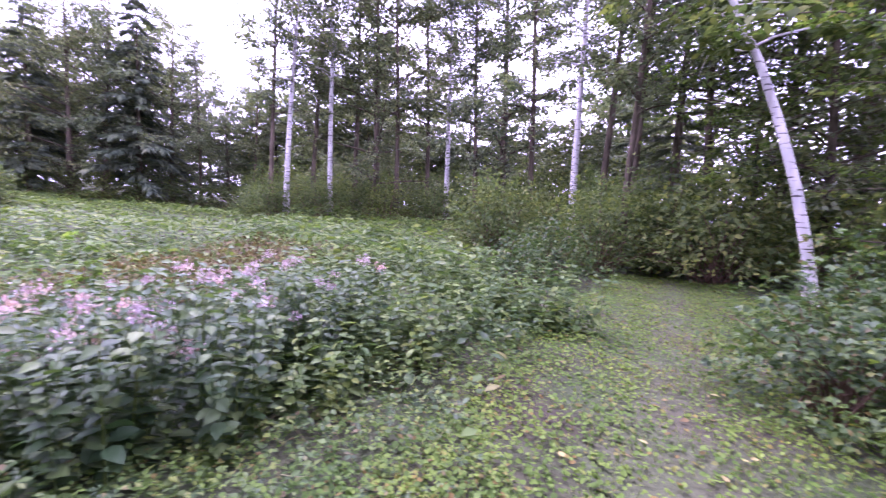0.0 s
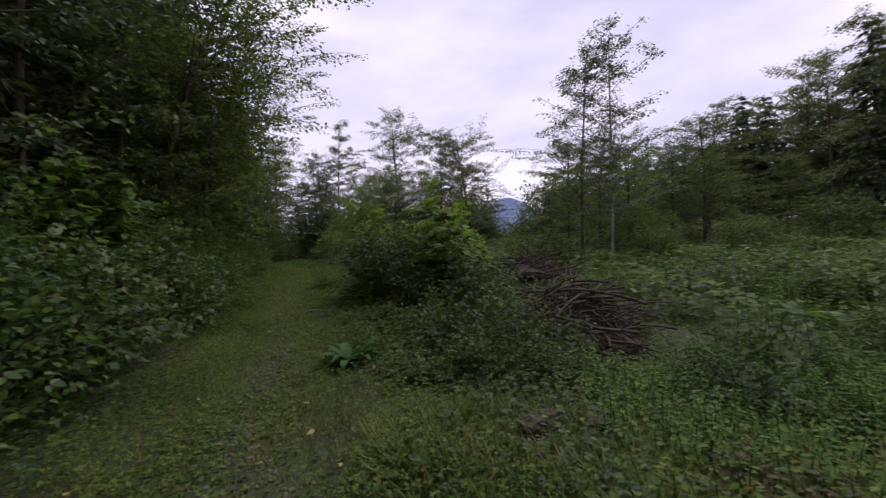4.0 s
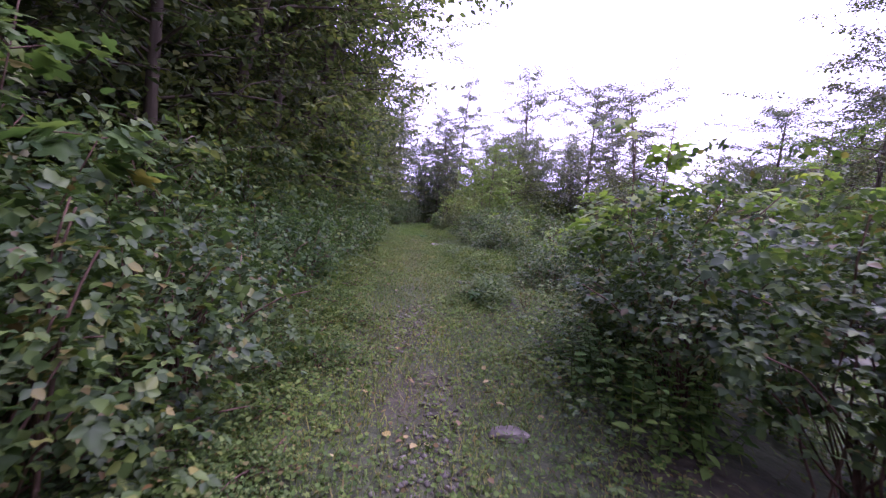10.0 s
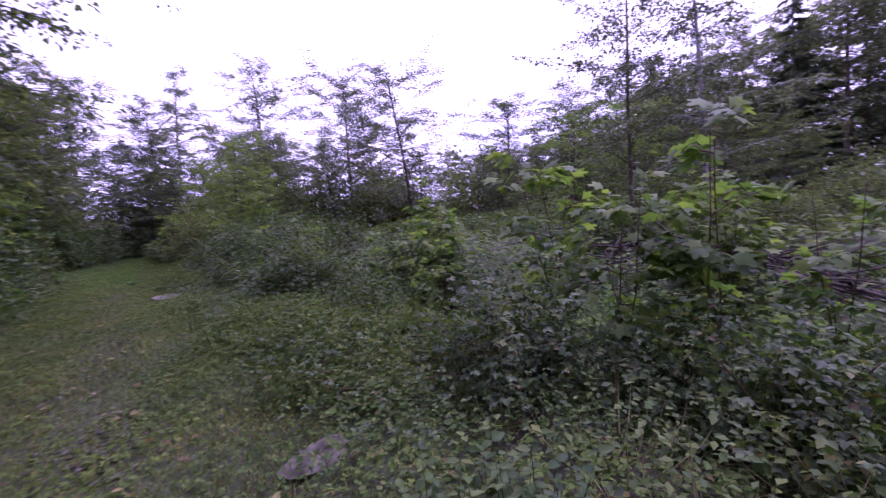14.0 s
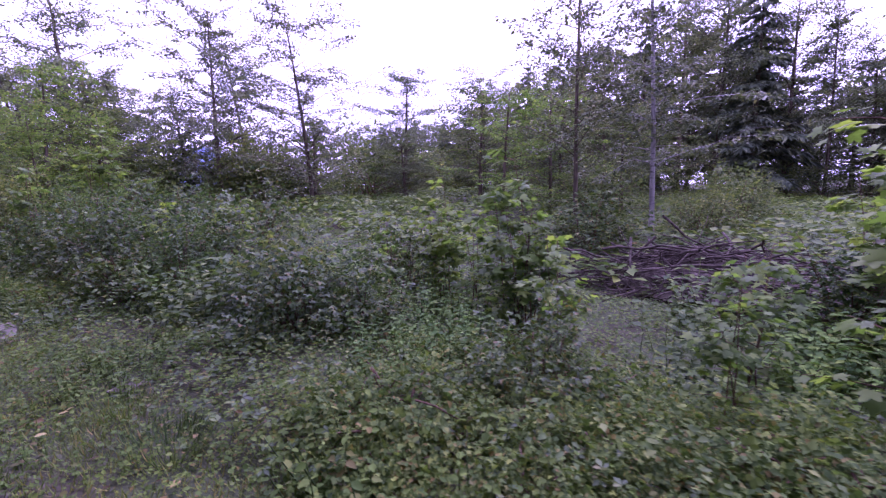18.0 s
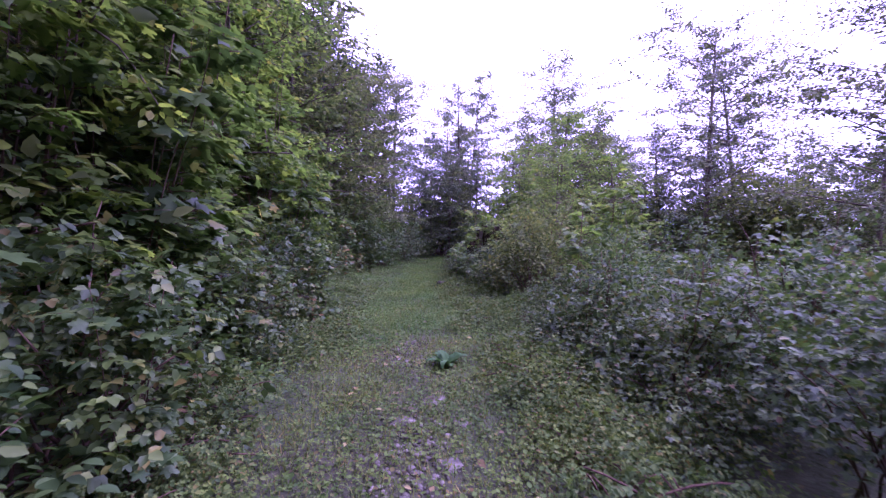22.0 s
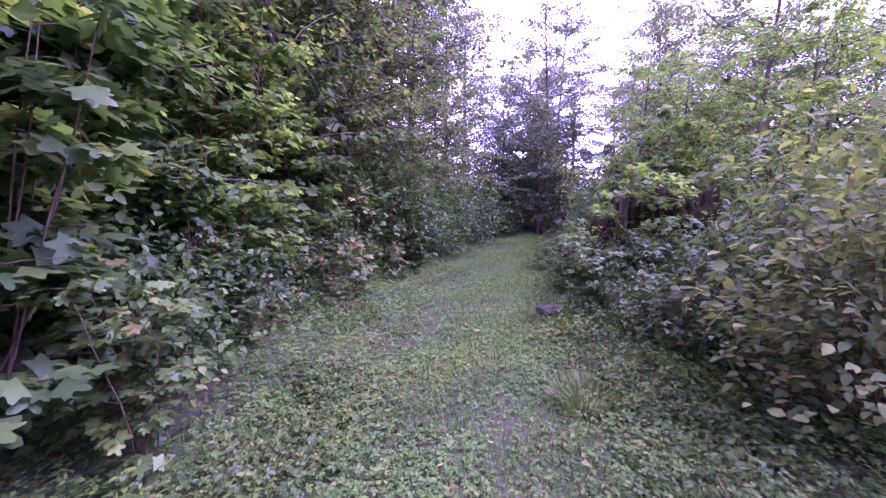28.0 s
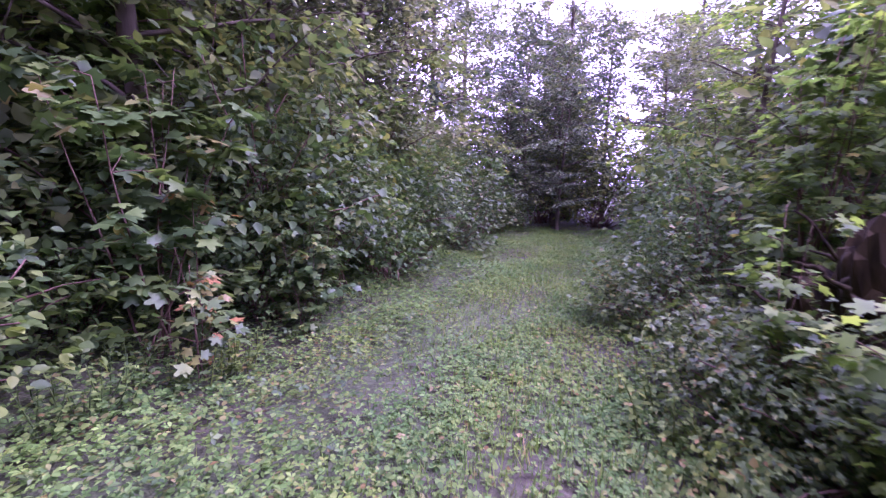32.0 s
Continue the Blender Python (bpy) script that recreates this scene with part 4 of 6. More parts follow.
for i in range(45):
    x, y = weeds.uniform(2.4, 6.8), weeds.uniform(-0.8, 3.3)
    if hollow(x, y) < 0.3 and math.hypot(x - 4.45, y - 4.7) > 2.2:
        plant(LOWHERB, x, y, weeds.uniform(0.8, 1.5), group="low weeds")
for i in range(70):
    x, y = weeds.uniform(1.2, 4.6), weeds.uniform(0.2, 26)
    if hollow(x, y) > 0.3:
        continue
    plant(LOWHERB, x, y, weeds.uniform(0.8, 1.3), group="low weeds")
for i in range(60):
    x, y = weeds.uniform(2.6, 6.2), weeds.uniform(-0.6, 3.0)
    if bare(x, y) > 0.4 and math.hypot(x - 4.45, y - 4.7) > 1.9:
        plant(FERNY, x, y, weeds.uniform(0.7, 1.25), group="feathery weeds")
for i in range(75):
    x, y = weeds.uniform(6.2, 17), weeds.uniform(-7, 8)
    if rusty(x, y) < 0.2 and not (5 < x < 9 and -4.2 < y < 1.0) and math.hypot(x - 4.45, y - 4.7) > 2.6:
        plant(weeds.choice([HERB, HERB, FERNY, FERNY]), x, y, weeds.uniform(1.1, 1.7), group="weeds in the clearing")
for x, y in ((9.5, -1.2), (10.6, -1.9), (11.6, -0.9), (8.6, -2.0), (12.6, -1.8), (10.4, -0.4), (8.7, 1.3), (8.4, -0.2), (9.6, 0.7), (7.9, -1.3), (11.0, 0.9), (2.6, 1.5), (8.0, 0.6), (8.9, -2.8)):
    plant(RUSTY, x + 0.25, y - 1.1, 0.6 if x < 4 else 1.45, group="withered ferns")
for x, y, s in ((1.3, -6.6, 1.0), (1.0, -7.6, 1.1), (2.2, -9.0, 1.0), (0.2, -6.4, 0.9), (6.6, -6.6, 0.9), (7.6, -8.0, 1.1)):
    plant(BRAMBLE, x + 0.25, y - 1.1, s, group="bushes along the trail")
for x, y in ((5.4, -5.6), (4.6, -5.0), (6.4, -7.2), (3.8, -4.6), (2.6, -8.0)):
    plant(HERB, x + 0.25, y - 1.1, 1.0, group="tall herbs in the clearing")
for x, y, s in ((0.98, 10.7, 0.6), (1.15, 10.95, 0.55), (1.0, 10.45, 0.5)):
    plant(HERB, x, y, s, group="tall herbs at the trail edge")
for x, y, s in ((-2.5, 23.9, 0.95), (-3.1, 25.3, 1.15), (-2.8, 26.9, 1.0), (-3.4, 28.3, 1.2), (-2.9, 30.0, 0.85), (-2.7, 22.3, 0.9), (-3.3, 20.6, 1.1), (-3.5, 34.4, 1.0), (2.9, 34.9, 0.65), (3.8, 33.8, 0.7), (-3.0, 32.2, 0.85)):
    plant(TALLMAPLE, x, y, s, group="tall maple shrubs along the trail")
for i in range(42):
    x, y = weeds.uniform(1.35, 3.4), weeds.uniform(12.4, 16.2)
    plant(CREEPER, x, y, weeds.uniform(0.7, 1.25), group="creeping brambles")
for i in range(46):
    y = weeds.uniform(20.5, 31.0)
    plant(CREEPER, float(path_x(y)) + weeds.uniform(1.05, 1.8), y, weeds.uniform(0.6, 1.1), group="creeping brambles")
for i in range(16):
    y = weeds.uniform(8.0, 15.5)
    plant(CREEPER, float(path_x(y)) - weeds.uniform(0.95, 1.5), y, weeds.uniform(0.6, 1.0), group="creeping brambles")
for i in range(22):
    y = weeds.uniform(20.5, 29.0)
    plant(CREEPER, float(path_x(y)) - weeds.uniform(1.2, 1.7), y, weeds.uniform(0.6, 1.1), group="creeping brambles")
plant(TALLYOUNG, -2.75, 6.3, 1.1, group="saplings in the hedge")
for i in range(22):
    x, y = weeds.uniform(4.4, 9.0), weeds.uniform(-0.8, 2.6)
    if math.hypot(x - 4.45, y - 4.7) > 2.3:
        plant((RASPBERRY, BRIGHT)[i % 2], x, y, weeds.uniform(0.55, 0.85), group="weeds in the clearing")
plant(MAPLE, -2.3, 6.8, 1.0, group="shrubs along the trail")
plant(YOUNG, 2.0, 8.3, 1.1, group="bushes along the trail")
for x, y, s in ((1.65, 7.5, 0.85), (1.75, 8.0, 1.0), (1.55, 8.5, 0.7)):
    plant(BRIGHT, x, y, s, group="bright herbs at the trail edge")
for i in range(14):
    y = weeds.uniform(6.4, 9.8)
    plant(CREEPER, float(path_x(y)) - weeds.uniform(0.75, 1.35), y, weeds.uniform(0.5, 0.85), group="creeping brambles")
plant(YOUNG, 6.45, -0.7, 0.75, group="saplings in the clearing")

# ---------------------------------------------------------------- trees
BEECH = [broad_tree("beech_tree", 101 + i, 16, 3.7, 0.14, 36, 17000, 0.19, M_FOREST_HAZE, M_BARK, "tall dark green leaf tree at the forest edge", 0.2, (0.5, 0.3), 0.95, 0.7) for i in range(3)]
SLIM = [broad_tree("slender_tree", 111 + i, 18, 2.6, 0.34, 28, 6500, 0.2, M_FOREST_HAZE, M_BARK, "tall slender leaf tree with a bare lower trunk", 0.14, (0.8, -0.4), 0.8, 0.5) for i in range(2)]
PALE = [broad_tree("pale_trunk_tree", 121 + i, 19, 2.8, 0.42, 26, 6500, 0.2, M_FOREST_HAZE, M_PALE, "tall tree with a pale grey-white trunk", 0.16, (-0.9, 0.6), 0.8, 0.5) for i in range(2)]
BIRCH = [broad_tree("birch_tree", 131 + i, 14, 2.6, 0.2, 34, 9500, 0.15, M_TREELIGHT, (M_BARK, M_GREYBIRCH)[i], "slender birch with a thin airy crown", 0.085, (1.3, 0.3), 0.62, 0.6) for i in range(2)]
LARCH = [broad_tree("airy_tree", 136, 13, 3.6, 0.1, 40, 15000, 0.16, M_TREELIGHT, M_BARK, "airy light green tree with drooping sprays", 0.13, (1.3, 0.2), 0.75, 0.55, 0.05)]
NEARTREE = [broad_tree("overhanging_tree", 141 + i, 8, 2.1, 0.16, 34, 7000, 0.125, M_TREE, M_BARK, "bushy leaf tree hanging over the thicket", 0.09, (0.4, 0.2), 0.42, 0.35, 0.0, 5, OVATE) for i in range(2)]
OVERHANG = [broad_tree("overarching_tree", 149, 9.5, 2.9, 0.46, 28, 7000, 0.12, M_TREE, M_BARK, "leaf tree arching high over the trail", 0.1, (2.6, 0.2), 0.5, 0.5, 0.0, 5, OVATE)]
# The overhanging tree once more, with shade in its leaf colour.
DARKTREE = [broad_tree("overhanging_tree", 147 + i, 8, 2.1, 0.16, 34, 7000, 0.125, M_SHADED_TREE, M_BARK, "bushy leaf tree hanging over the thicket, shade painted into its leaves", 0.09, (0.4, 0.2), 0.42, 0.35, 0.0, 5, OVATE) for i in range(2)]
LIGHTTREE = [broad_tree("light_green_tree", 145, 7, 1.9, 0.1, 28, 7500, 0.105, M_TALLMAPLE, M_BARK, "light green young tree beside the trail", 0.06, (0.3, 0.3), 0.42, 0.35, 0.0, 5, OVATE)]
SPRUCE = [spruce("spruce_tree", 151 + i, 15, 3.3, 26, "dark green spruce tree") for i in range(2)]
FAR = [broad_tree("forest_tree", 171 + i, 16, 3.4, 0.1, 30, 5000, 0.4, M_FOREST_HAZE, M_BARK, "dark forest tree behind the clearing", 0.18, (0.4, 0.3), 0.9, 0.6) for i in range(2)]
HIGHSPRUCE = [spruce("old_spruce", 155 + i, 16, 3.4, 24, "tall dark spruce with bare lower trunk", 0.2, 0.38) for i in range(2)]
LEANING = [broad_tree("leaning_birch", 161, 12, 2.4, 0.45, 20, 3600, 0.26, M_TREE, M_PALE, "leaning birch with a white trunk at the forest edge", 0.095, (-4.6, 0.0), 0.6, 0.3)]

woods = random.Random(9)
# wood on the left of the trail
for x, y, kind, s in ((-6.6, 12.8, PALE, 0.7), (-5.4, 3.6, HIGHSPRUCE, 0.9), (-6.3, 7.0, HIGHSPRUCE, 1.0), (-5.0, 9.6, DARKTREE, 1.15), (-3.7, 10.8, NEARTREE, 0.95), (-3.1, 13.9, NEARTREE, 1.05), (-2.7, 17.3, NEARTREE, 1.0), (-4.6, 5.6, DARKTREE, 1.0), (-6.8, 5.0, HIGHSPRUCE, 1.1), (-5.2, 12.4, BEECH, 0.7), (-8.2, 9.0, HIGHSPRUCE, 1.1), (-4.2, 15.0, NEARTREE, 0.95), (-3.8, 19.0, NEARTREE, 0.8), (-4.2, 22.5, NEARTREE, 1.0),
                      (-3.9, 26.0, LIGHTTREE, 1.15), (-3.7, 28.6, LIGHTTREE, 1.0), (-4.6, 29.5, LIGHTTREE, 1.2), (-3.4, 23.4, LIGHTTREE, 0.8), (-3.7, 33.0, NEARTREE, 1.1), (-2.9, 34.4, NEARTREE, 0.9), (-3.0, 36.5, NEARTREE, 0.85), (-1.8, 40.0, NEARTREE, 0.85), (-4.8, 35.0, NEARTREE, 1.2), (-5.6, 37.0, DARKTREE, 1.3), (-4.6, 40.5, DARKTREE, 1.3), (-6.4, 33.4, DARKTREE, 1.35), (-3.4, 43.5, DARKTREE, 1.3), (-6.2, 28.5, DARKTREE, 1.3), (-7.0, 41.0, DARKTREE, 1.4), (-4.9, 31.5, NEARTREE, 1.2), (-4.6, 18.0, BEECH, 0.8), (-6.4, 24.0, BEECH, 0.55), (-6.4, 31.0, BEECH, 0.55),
                      (-4.8, 38.0, BEECH, 0.65), (-2.4, 38.5, BEECH, 0.55), (-2.0, 45.0, BEECH, 0.6), (-8.0, 16.5, SPRUCE, 1.1), (-8.0, 21.0, SLIM, 1.0), (-8.5, 27.0, SPRUCE, 1.2), (-8.5, 34.0, SLIM, 1.1), (-6.5, 0.8, HIGHSPRUCE, 1.0), (-6.0, -3.0, HIGHSPRUCE, 1.0), (-9.5, 10.5, SPRUCE, 1.0), (-10.0, 5.0, SPRUCE, 1.2), (-8.0, 3.4, SPRUCE, 0.9)):
    plant(kind, x, y, s, group="trees left of the trail")
for x, y, turn in ((-3.3, 15.6, 10), (-3.9, 19.0, -15), (-3.7, 12.4, 5), (-3.6, 23.0, 0)):
    plant(OVERHANG, x, y, 1.0, turn, group="trees left of the trail")
for i in range(26):
    plant(woods.choice([FAR, FAR, SPRUCE]), woods.uniform(-24, -10.5), woods.uniform(-10, 60), woods.uniform(0.85, 1.2), group="trees left of the trail")

for i in range(12):
    plant(FAR, -7.6 + woods.uniform(-0.6, 0.6), 14 + 3.0 * i, woods.uniform(0.6, 0.9), group="trees left of the trail", wide=1.2)

# far end of the trail
for x, y, kind, s in ((18.5, 72, BEECH, 1.5), (14.5, 62, BEECH, 0.8), (11, 58, BEECH, 0.65), (8.0, 78, SLIM, 1.35), (3.0, 56, BEECH, 0.75), (3.6, 51.5, LARCH, 0.95), (0.8, 49.5, DARKTREE, 1.0), (2.4, 46.5, DARKTREE, 0.8), (1.2, 45.2, DARKTREE, 0.7), (0.4, 44.6, DARKTREE, 0.55), (2.3, 45.0, DARKTREE, 0.6), (4.6, 48.5, DARKTREE, 0.95), (2.6, 48.5, NEARTREE, 0.8), (14.6, 38.6, LARCH, 1.0), (19.0, 42, LARCH, 0.95),
                      (9.0, 50, BEECH, 0.5), (6.5, 47.5, BEECH, 0.45), (-2.0, 58, BEECH, 1.0), (5.0, 66, SPRUCE, 0.9), (22, 62, BEECH, 0.7), (9.0, 42, NEARTREE, 0.75), (7.6, 36, NEARTREE, 0.7), (12.0, 46, NEARTREE, 0.9), (6.8, 32.5, LIGHTTREE, 0.6), (4.6, 39.0, LIGHTTREE, 0.85), (5.6, 35.0, LIGHTTREE, 0.9), (3.9, 34.4, LIGHTTREE, 0.55), (4.6, 32.0, LIGHTTREE, 0.55), (17, 50, NEARTREE, 0.9), (15, 54, THICKET, 2.2), (22, 46, THICKET, 2.2)):
    plant(kind, x, y, s, group="trees beyond the trail")
for x, y, s, w in ((9.5, 41.0, 0.5, 1.5), (12.0, 45.5, 0.58, 1.4), (15.5, 44.0, 0.5, 1.5), (7.0, 43.0, 0.52, 1.3), (18.5, 39.0, 0.3, 1.6), (20.0, 45.0, 0.42, 1.6)):
    plant(BEECH, x, y, s, group="copse beyond the clearing", label="rounded grey-green tree in the copse beyond the clearing", wide=w)
plant(LARCH, 14.0, 29.8, 0.72, group="trees beyond the trail", wide=1.1)
for i in range(16):
    plant(THICKET, woods.uniform(5.5, 26), woods.uniform(35, 48), woods.uniform(1.6, 2.7), group="undergrowth beyond the clearing")

# two birches behind the brushwood
plant(BIRCH, 15.1, 17.3, 0.84, 0, group="birches in the clearing")
plant([BIRCH[1]], 14.9, 14.8, 0.86, 20, group="birches in the clearing")

# forest across the clearing: bearing from the start, distance, kind, scale
EDGE = [(42, 78, BEECH, 0.65), (45, 74, SPRUCE, 0.8), (48, 70, SPRUCE, 0.75), (50, 66, BEECH, 0.72), (53, 63, BEECH, 0.85), (56, 60, SPRUCE, 1.0), (58, 59, SPRUCE, 0.95), (61, 56, BEECH, 0.98), (63, 53, BEECH, 0.95), (66, 50, SPRUCE, 1.15), (69, 48, BEECH, 1.15), (72, 46, BEECH, 1.15), (75, 45, SPRUCE, 1.25), (78, 45, BEECH, 1.05),
        (81, 44, SLIM, 0.85), (84, 43, BEECH, 0.7), (87, 40, SLIM, 0.8), (89.5, 31, SLIM, 1.15), (91.5, 30, PALE, 1.15), (94.5, 33, SLIM, 1.25), (97, 31, PALE, 1.1), (100, 34, SLIM, 1.3), (103, 32, BEECH, 1.3), (106, 30, SLIM, 1.2), (110, 33, SLIM, 1.2), (113, 30, PALE, 1.1),
        (117, 29, SLIM, 1.15), (121, 27, BEECH, 1.2), (125, 24, SLIM, 1.1), (131, 20, PALE, 1.0), (134, 23, SLIM, 1.2), (138, 19, SLIM, 1.0), (142, 22, HIGHSPRUCE, 1.0), (146, 18, SLIM, 1.0), (152, 19, SLIM, 1.0), (158, 18, BEECH, 1.1), (166, 19, BEECH, 1.1), (175, 19, HIGHSPRUCE, 1.0)]
for b, r, kind, s in EDGE:
    plant(kind, math.sin(radians(b)) * r - 0.05, math.cos(radians(b)) * r - 2.1, s, group="trees across the clearing")
    plant(THICKET, math.sin(radians(b + 1.2)) * (r - 1.5), math.cos(radians(b + 1.2)) * (r - 1.5) - 1.0, 1.3, group="undergrowth across the clearing")
    back = woods.uniform(5, 11)
    if b > 88:
        r, back = r + 4, back + 6
        plant(THICKET, math.sin(radians(b + 2.6)) * (r + 3), math.cos(radians(b + 2.6)) * (r + 3), 2.0, group="undergrowth across the clearing")
        plant(FAR, math.sin(radians(b + 1)) * (r + 9), math.cos(radians(b + 1)) * (r + 9), s * 0.55, group="trees across the clearing", wide=1.5)
        if woods.random() < 0.5:
            continue
    plant(FAR, math.sin(radians(b + 2)) * (r + back), math.cos(radians(b + 2)) * (r + back), s * 0.92, group="trees across the clearing")
for x, y, kind, s in ((17, 21, LIGHTTREE, 0.8), (21, 20, LIGHTTREE, 0.9), (23, 25, NEARTREE, 0.9), (26, 21, BEECH, 0.45), (19.5, 17.5, THICKET, 1.2), (24, 17, NEARTREE, 0.7), (28, 27, BEECH, 0.55), (22, 30, BEECH, 0.33), (26, 33, BEECH, 0.6), (31, 22, BEECH, 0.6), 
                      (17.0, 33.0, NEARTREE, 0.7), (12.0, 16.2, BRAMBLE, 1.3), (16.0, 13.5, THICKET, 0.8), (20.5, 12.0, THICKET, 0.9), (27, 12, THICKET, 1.2), (30, 16, NEARTREE, 0.7)):
    plant(kind, x, y, s, group="young growth in the clearing", wide=1.4)
for i in range(20):
    b, r = radians(26 + 2.0 * i), woods.uniform(52, 74)
    plant(THICKET, math.sin(b) * r, math.cos(b) * r, woods.uniform(2.2, 3.2) * (0.5 if i < 6 else 1.0), group="undergrowth beyond the clearing")
for i in range(16):
    b, r = radians(36 + 2.2 * i), woods.uniform(82, 100)
    plant(FAR, math.sin(b) * r, math.cos(b) * r, woods.uniform(0.6, 0.85), group="trees across the clearing", wide=1.5)
for i in range(34):
    b, r = radians(56 + 2.5 * i), woods.uniform(58, 66)
    plant(FAR, math.sin(b) * r, math.cos(b) * r, woods.uniform(0.55, 0.75), group="trees across the clearing", wide=1.8)
plant(LEANING, 4.65, -13.3, 1.0, 208, group="trees at the second trail")
for x, y, kind, s in ((8.8, -10.6, THICKET, 1.2), (11.5, -8.8, THICKET, 1.2), (7.0, -12.8, THICKET, 1.5), (10.0, -12.5, SLIM, 0.8), (1.5, -11.5, NEARTREE, 0.8), (-2.0, -9.5, NEARTREE, 0.8), (6.0, -15.5, NEARTREE, 1.3), (3.0, -14.5, LIGHTTREE, 1.3), (8.5, -16.5, LIGHTTREE, 1.4), (-4.0, -6.5, NEARTREE, 0.9), (-3.5, -3.0, THICKET, 1.2), (-3.2, -0.8, THICKET, 1.0), (9.0, -12.8, THICKET, 1.4), (12.5, -9.0, THICKET, 1.3)):
    plant(kind, x + 0.25, y - 1.1, s, group="trees at the second trail")

# far hill
hx = np.linspace(-1, 1, 60)
ridge = [(2000 * math.sin(radians(30 - 24 * u)), 2000 * math.cos(radians(30 - 24 * u)), 240 * math.exp(-((u - 0.03) / 0.26) ** 2) + 8 * math.sin(9 * u) + 5 * math.sin(23 * u)) for u in hx]
hv = np.array([(x, y, -20.0) for x, y, z in ridge] + [(x * 1.15, y * 1.15, z) for x, y, z in ridge] + [(x * 1.6, y * 1.6, -20.0) for x, y, z in ridge])
ht = []
for row in (0, 60):
    for i in range(59):
        ht += [(row + i, row + i + 1, row + i + 61), (row + i, row + i + 61, row + i + 60)]
tagged(new("far_hill", mesh_from("far_hill", hv, np.array(ht), M_HILL, True)), "distant wooded hill painted in haze blue", "hill", kind="structure")


# ---------------------------------------------------------------- ground cover
def scatter(seed, n, box, keep):
    rng = np.random.default_rng(seed)
    x, y = rng.uniform(box[0], box[1], n), rng.uniform(box[2], box[3], n)
    ok = rng.random(n) < keep(x, y)
    return rng, x[ok], y[ok]


def patchy(x, y, f, s):
    return np.clip(0.5 + 0.4 * np.sin(f * x + s + 0.7 * np.sin(f * y)) * np.sin(f * 0.83 * y + 1.7 * s) + 0.25 * np.sin(f * 2.3 * x - 1.1 * f * y + s), 0, 1)


def lush(y):
    """The trail is overgrown at its far end, trodden before."""
    return np.interp(y, [-9, 0, 4, 20, 25, 28], [0.7, 0.6, 0.5, 0.45, 0.7, 1.0])


def strew(name, seed, n, box, keep, lift, size, shape, mat, rise, label, category, grow=0.0):
    """A carpet of small leaves over the ground; lift: their greatest height, by place."""
    rng, x, y = scatter(seed, n, box, keep)
    m = len(x)
    pos = np.stack([x, y, height(x, y) + 0.012 + lift(x, y) * rng.random(m) ** 0.7], 1)
    a = rng.uniform(0, 2 * math.pi, m)
    tip = np.stack([np.cos(a), np.sin(a), rng.uniform(rise[0], rise[1], m)], 1)
    nrm = np.stack([rng.normal(0, 0.35, m), rng.normal(0, 0.35, m), np.ones(m)], 1)
    ob = new(name, leaves(name, pos, tip, nrm, rng.uniform(size[0], size[1], m) * (1 + grow * lush(y)), shape, mat))
    return tagged(ob, label, category, kind="stuff")


def worn(x, y):
    """How far the trodden middle of the trail is bare."""
    return (1 - smooth01((trail(x, y) - 0.06) / 0.36)) * (0.6 + 0.4 * patchy(x, y, 1.1, 0.4))


def cover_keep(x, y):
    return (1 - 0.9 * hollow(x, y)) * smooth01((2.4 - np.abs(x - path_x(y))) / 0.8) * (1 - 0.85 * worn(x, y) * (1 - 0.7 * lush(y))) * np.clip(1.5 * patchy(x, y, 1.7, 0.5) - 0.15, 0.25, 1)


def cover_lift(x, y):
    return 0.02 + 0.12 * smooth01((trail(x, y) - 0.35) / 0.8) + 0.03 * lush(y)


strew("ground_cover", 201, 190000, (-2.2, 2.6, -4.6, 45.0), cover_keep, cover_lift, (0.014, 0.038), ROUND, M_COVER, (-0.1, 0.5), "small fresh green weed leaves over the trail and its edges", "weeds", 0.0)
strew("trefoil_weeds", 208, 135000, (-2.2, 2.6, -4.6, 45.0), lambda x, y: cover_keep(x, y) * (0.3 + 0.7 * patchy(x, y, 2.3, 1.5)), cover_lift, (0.018, 0.046), TREFOIL, M_COVER, (-0.1, 0.5), "three-leaved green weeds carpeting the trail edges", "weeds", 0.0)
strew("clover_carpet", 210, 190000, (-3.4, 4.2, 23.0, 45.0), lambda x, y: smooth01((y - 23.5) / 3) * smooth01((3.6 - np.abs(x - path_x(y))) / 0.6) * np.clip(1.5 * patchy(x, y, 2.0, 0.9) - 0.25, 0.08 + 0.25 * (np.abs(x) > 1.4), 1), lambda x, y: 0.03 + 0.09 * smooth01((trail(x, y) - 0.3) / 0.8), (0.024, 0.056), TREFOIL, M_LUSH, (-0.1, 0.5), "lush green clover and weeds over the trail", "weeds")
strew("trail_leaflets", 215, 210000, (-1.6, 1.9, -4.6, 30.0), lambda x, y: smooth01((1.6 - trail(x, y)) / 0.6) * (0.45 + 0.55 * patchy(x, y, 3.1, 0.8)) * (1 - 0.35 * worn(x, y)), lambda x, y: 0.015 + 0.03 * smooth01((trail(x, y) - 0.2) / 0.6), (0.012, 0.034), KITE, M_COVER, (-0.2, 0.7), "tiny green and tan leaves strewn over the trodden trail", "weeds")
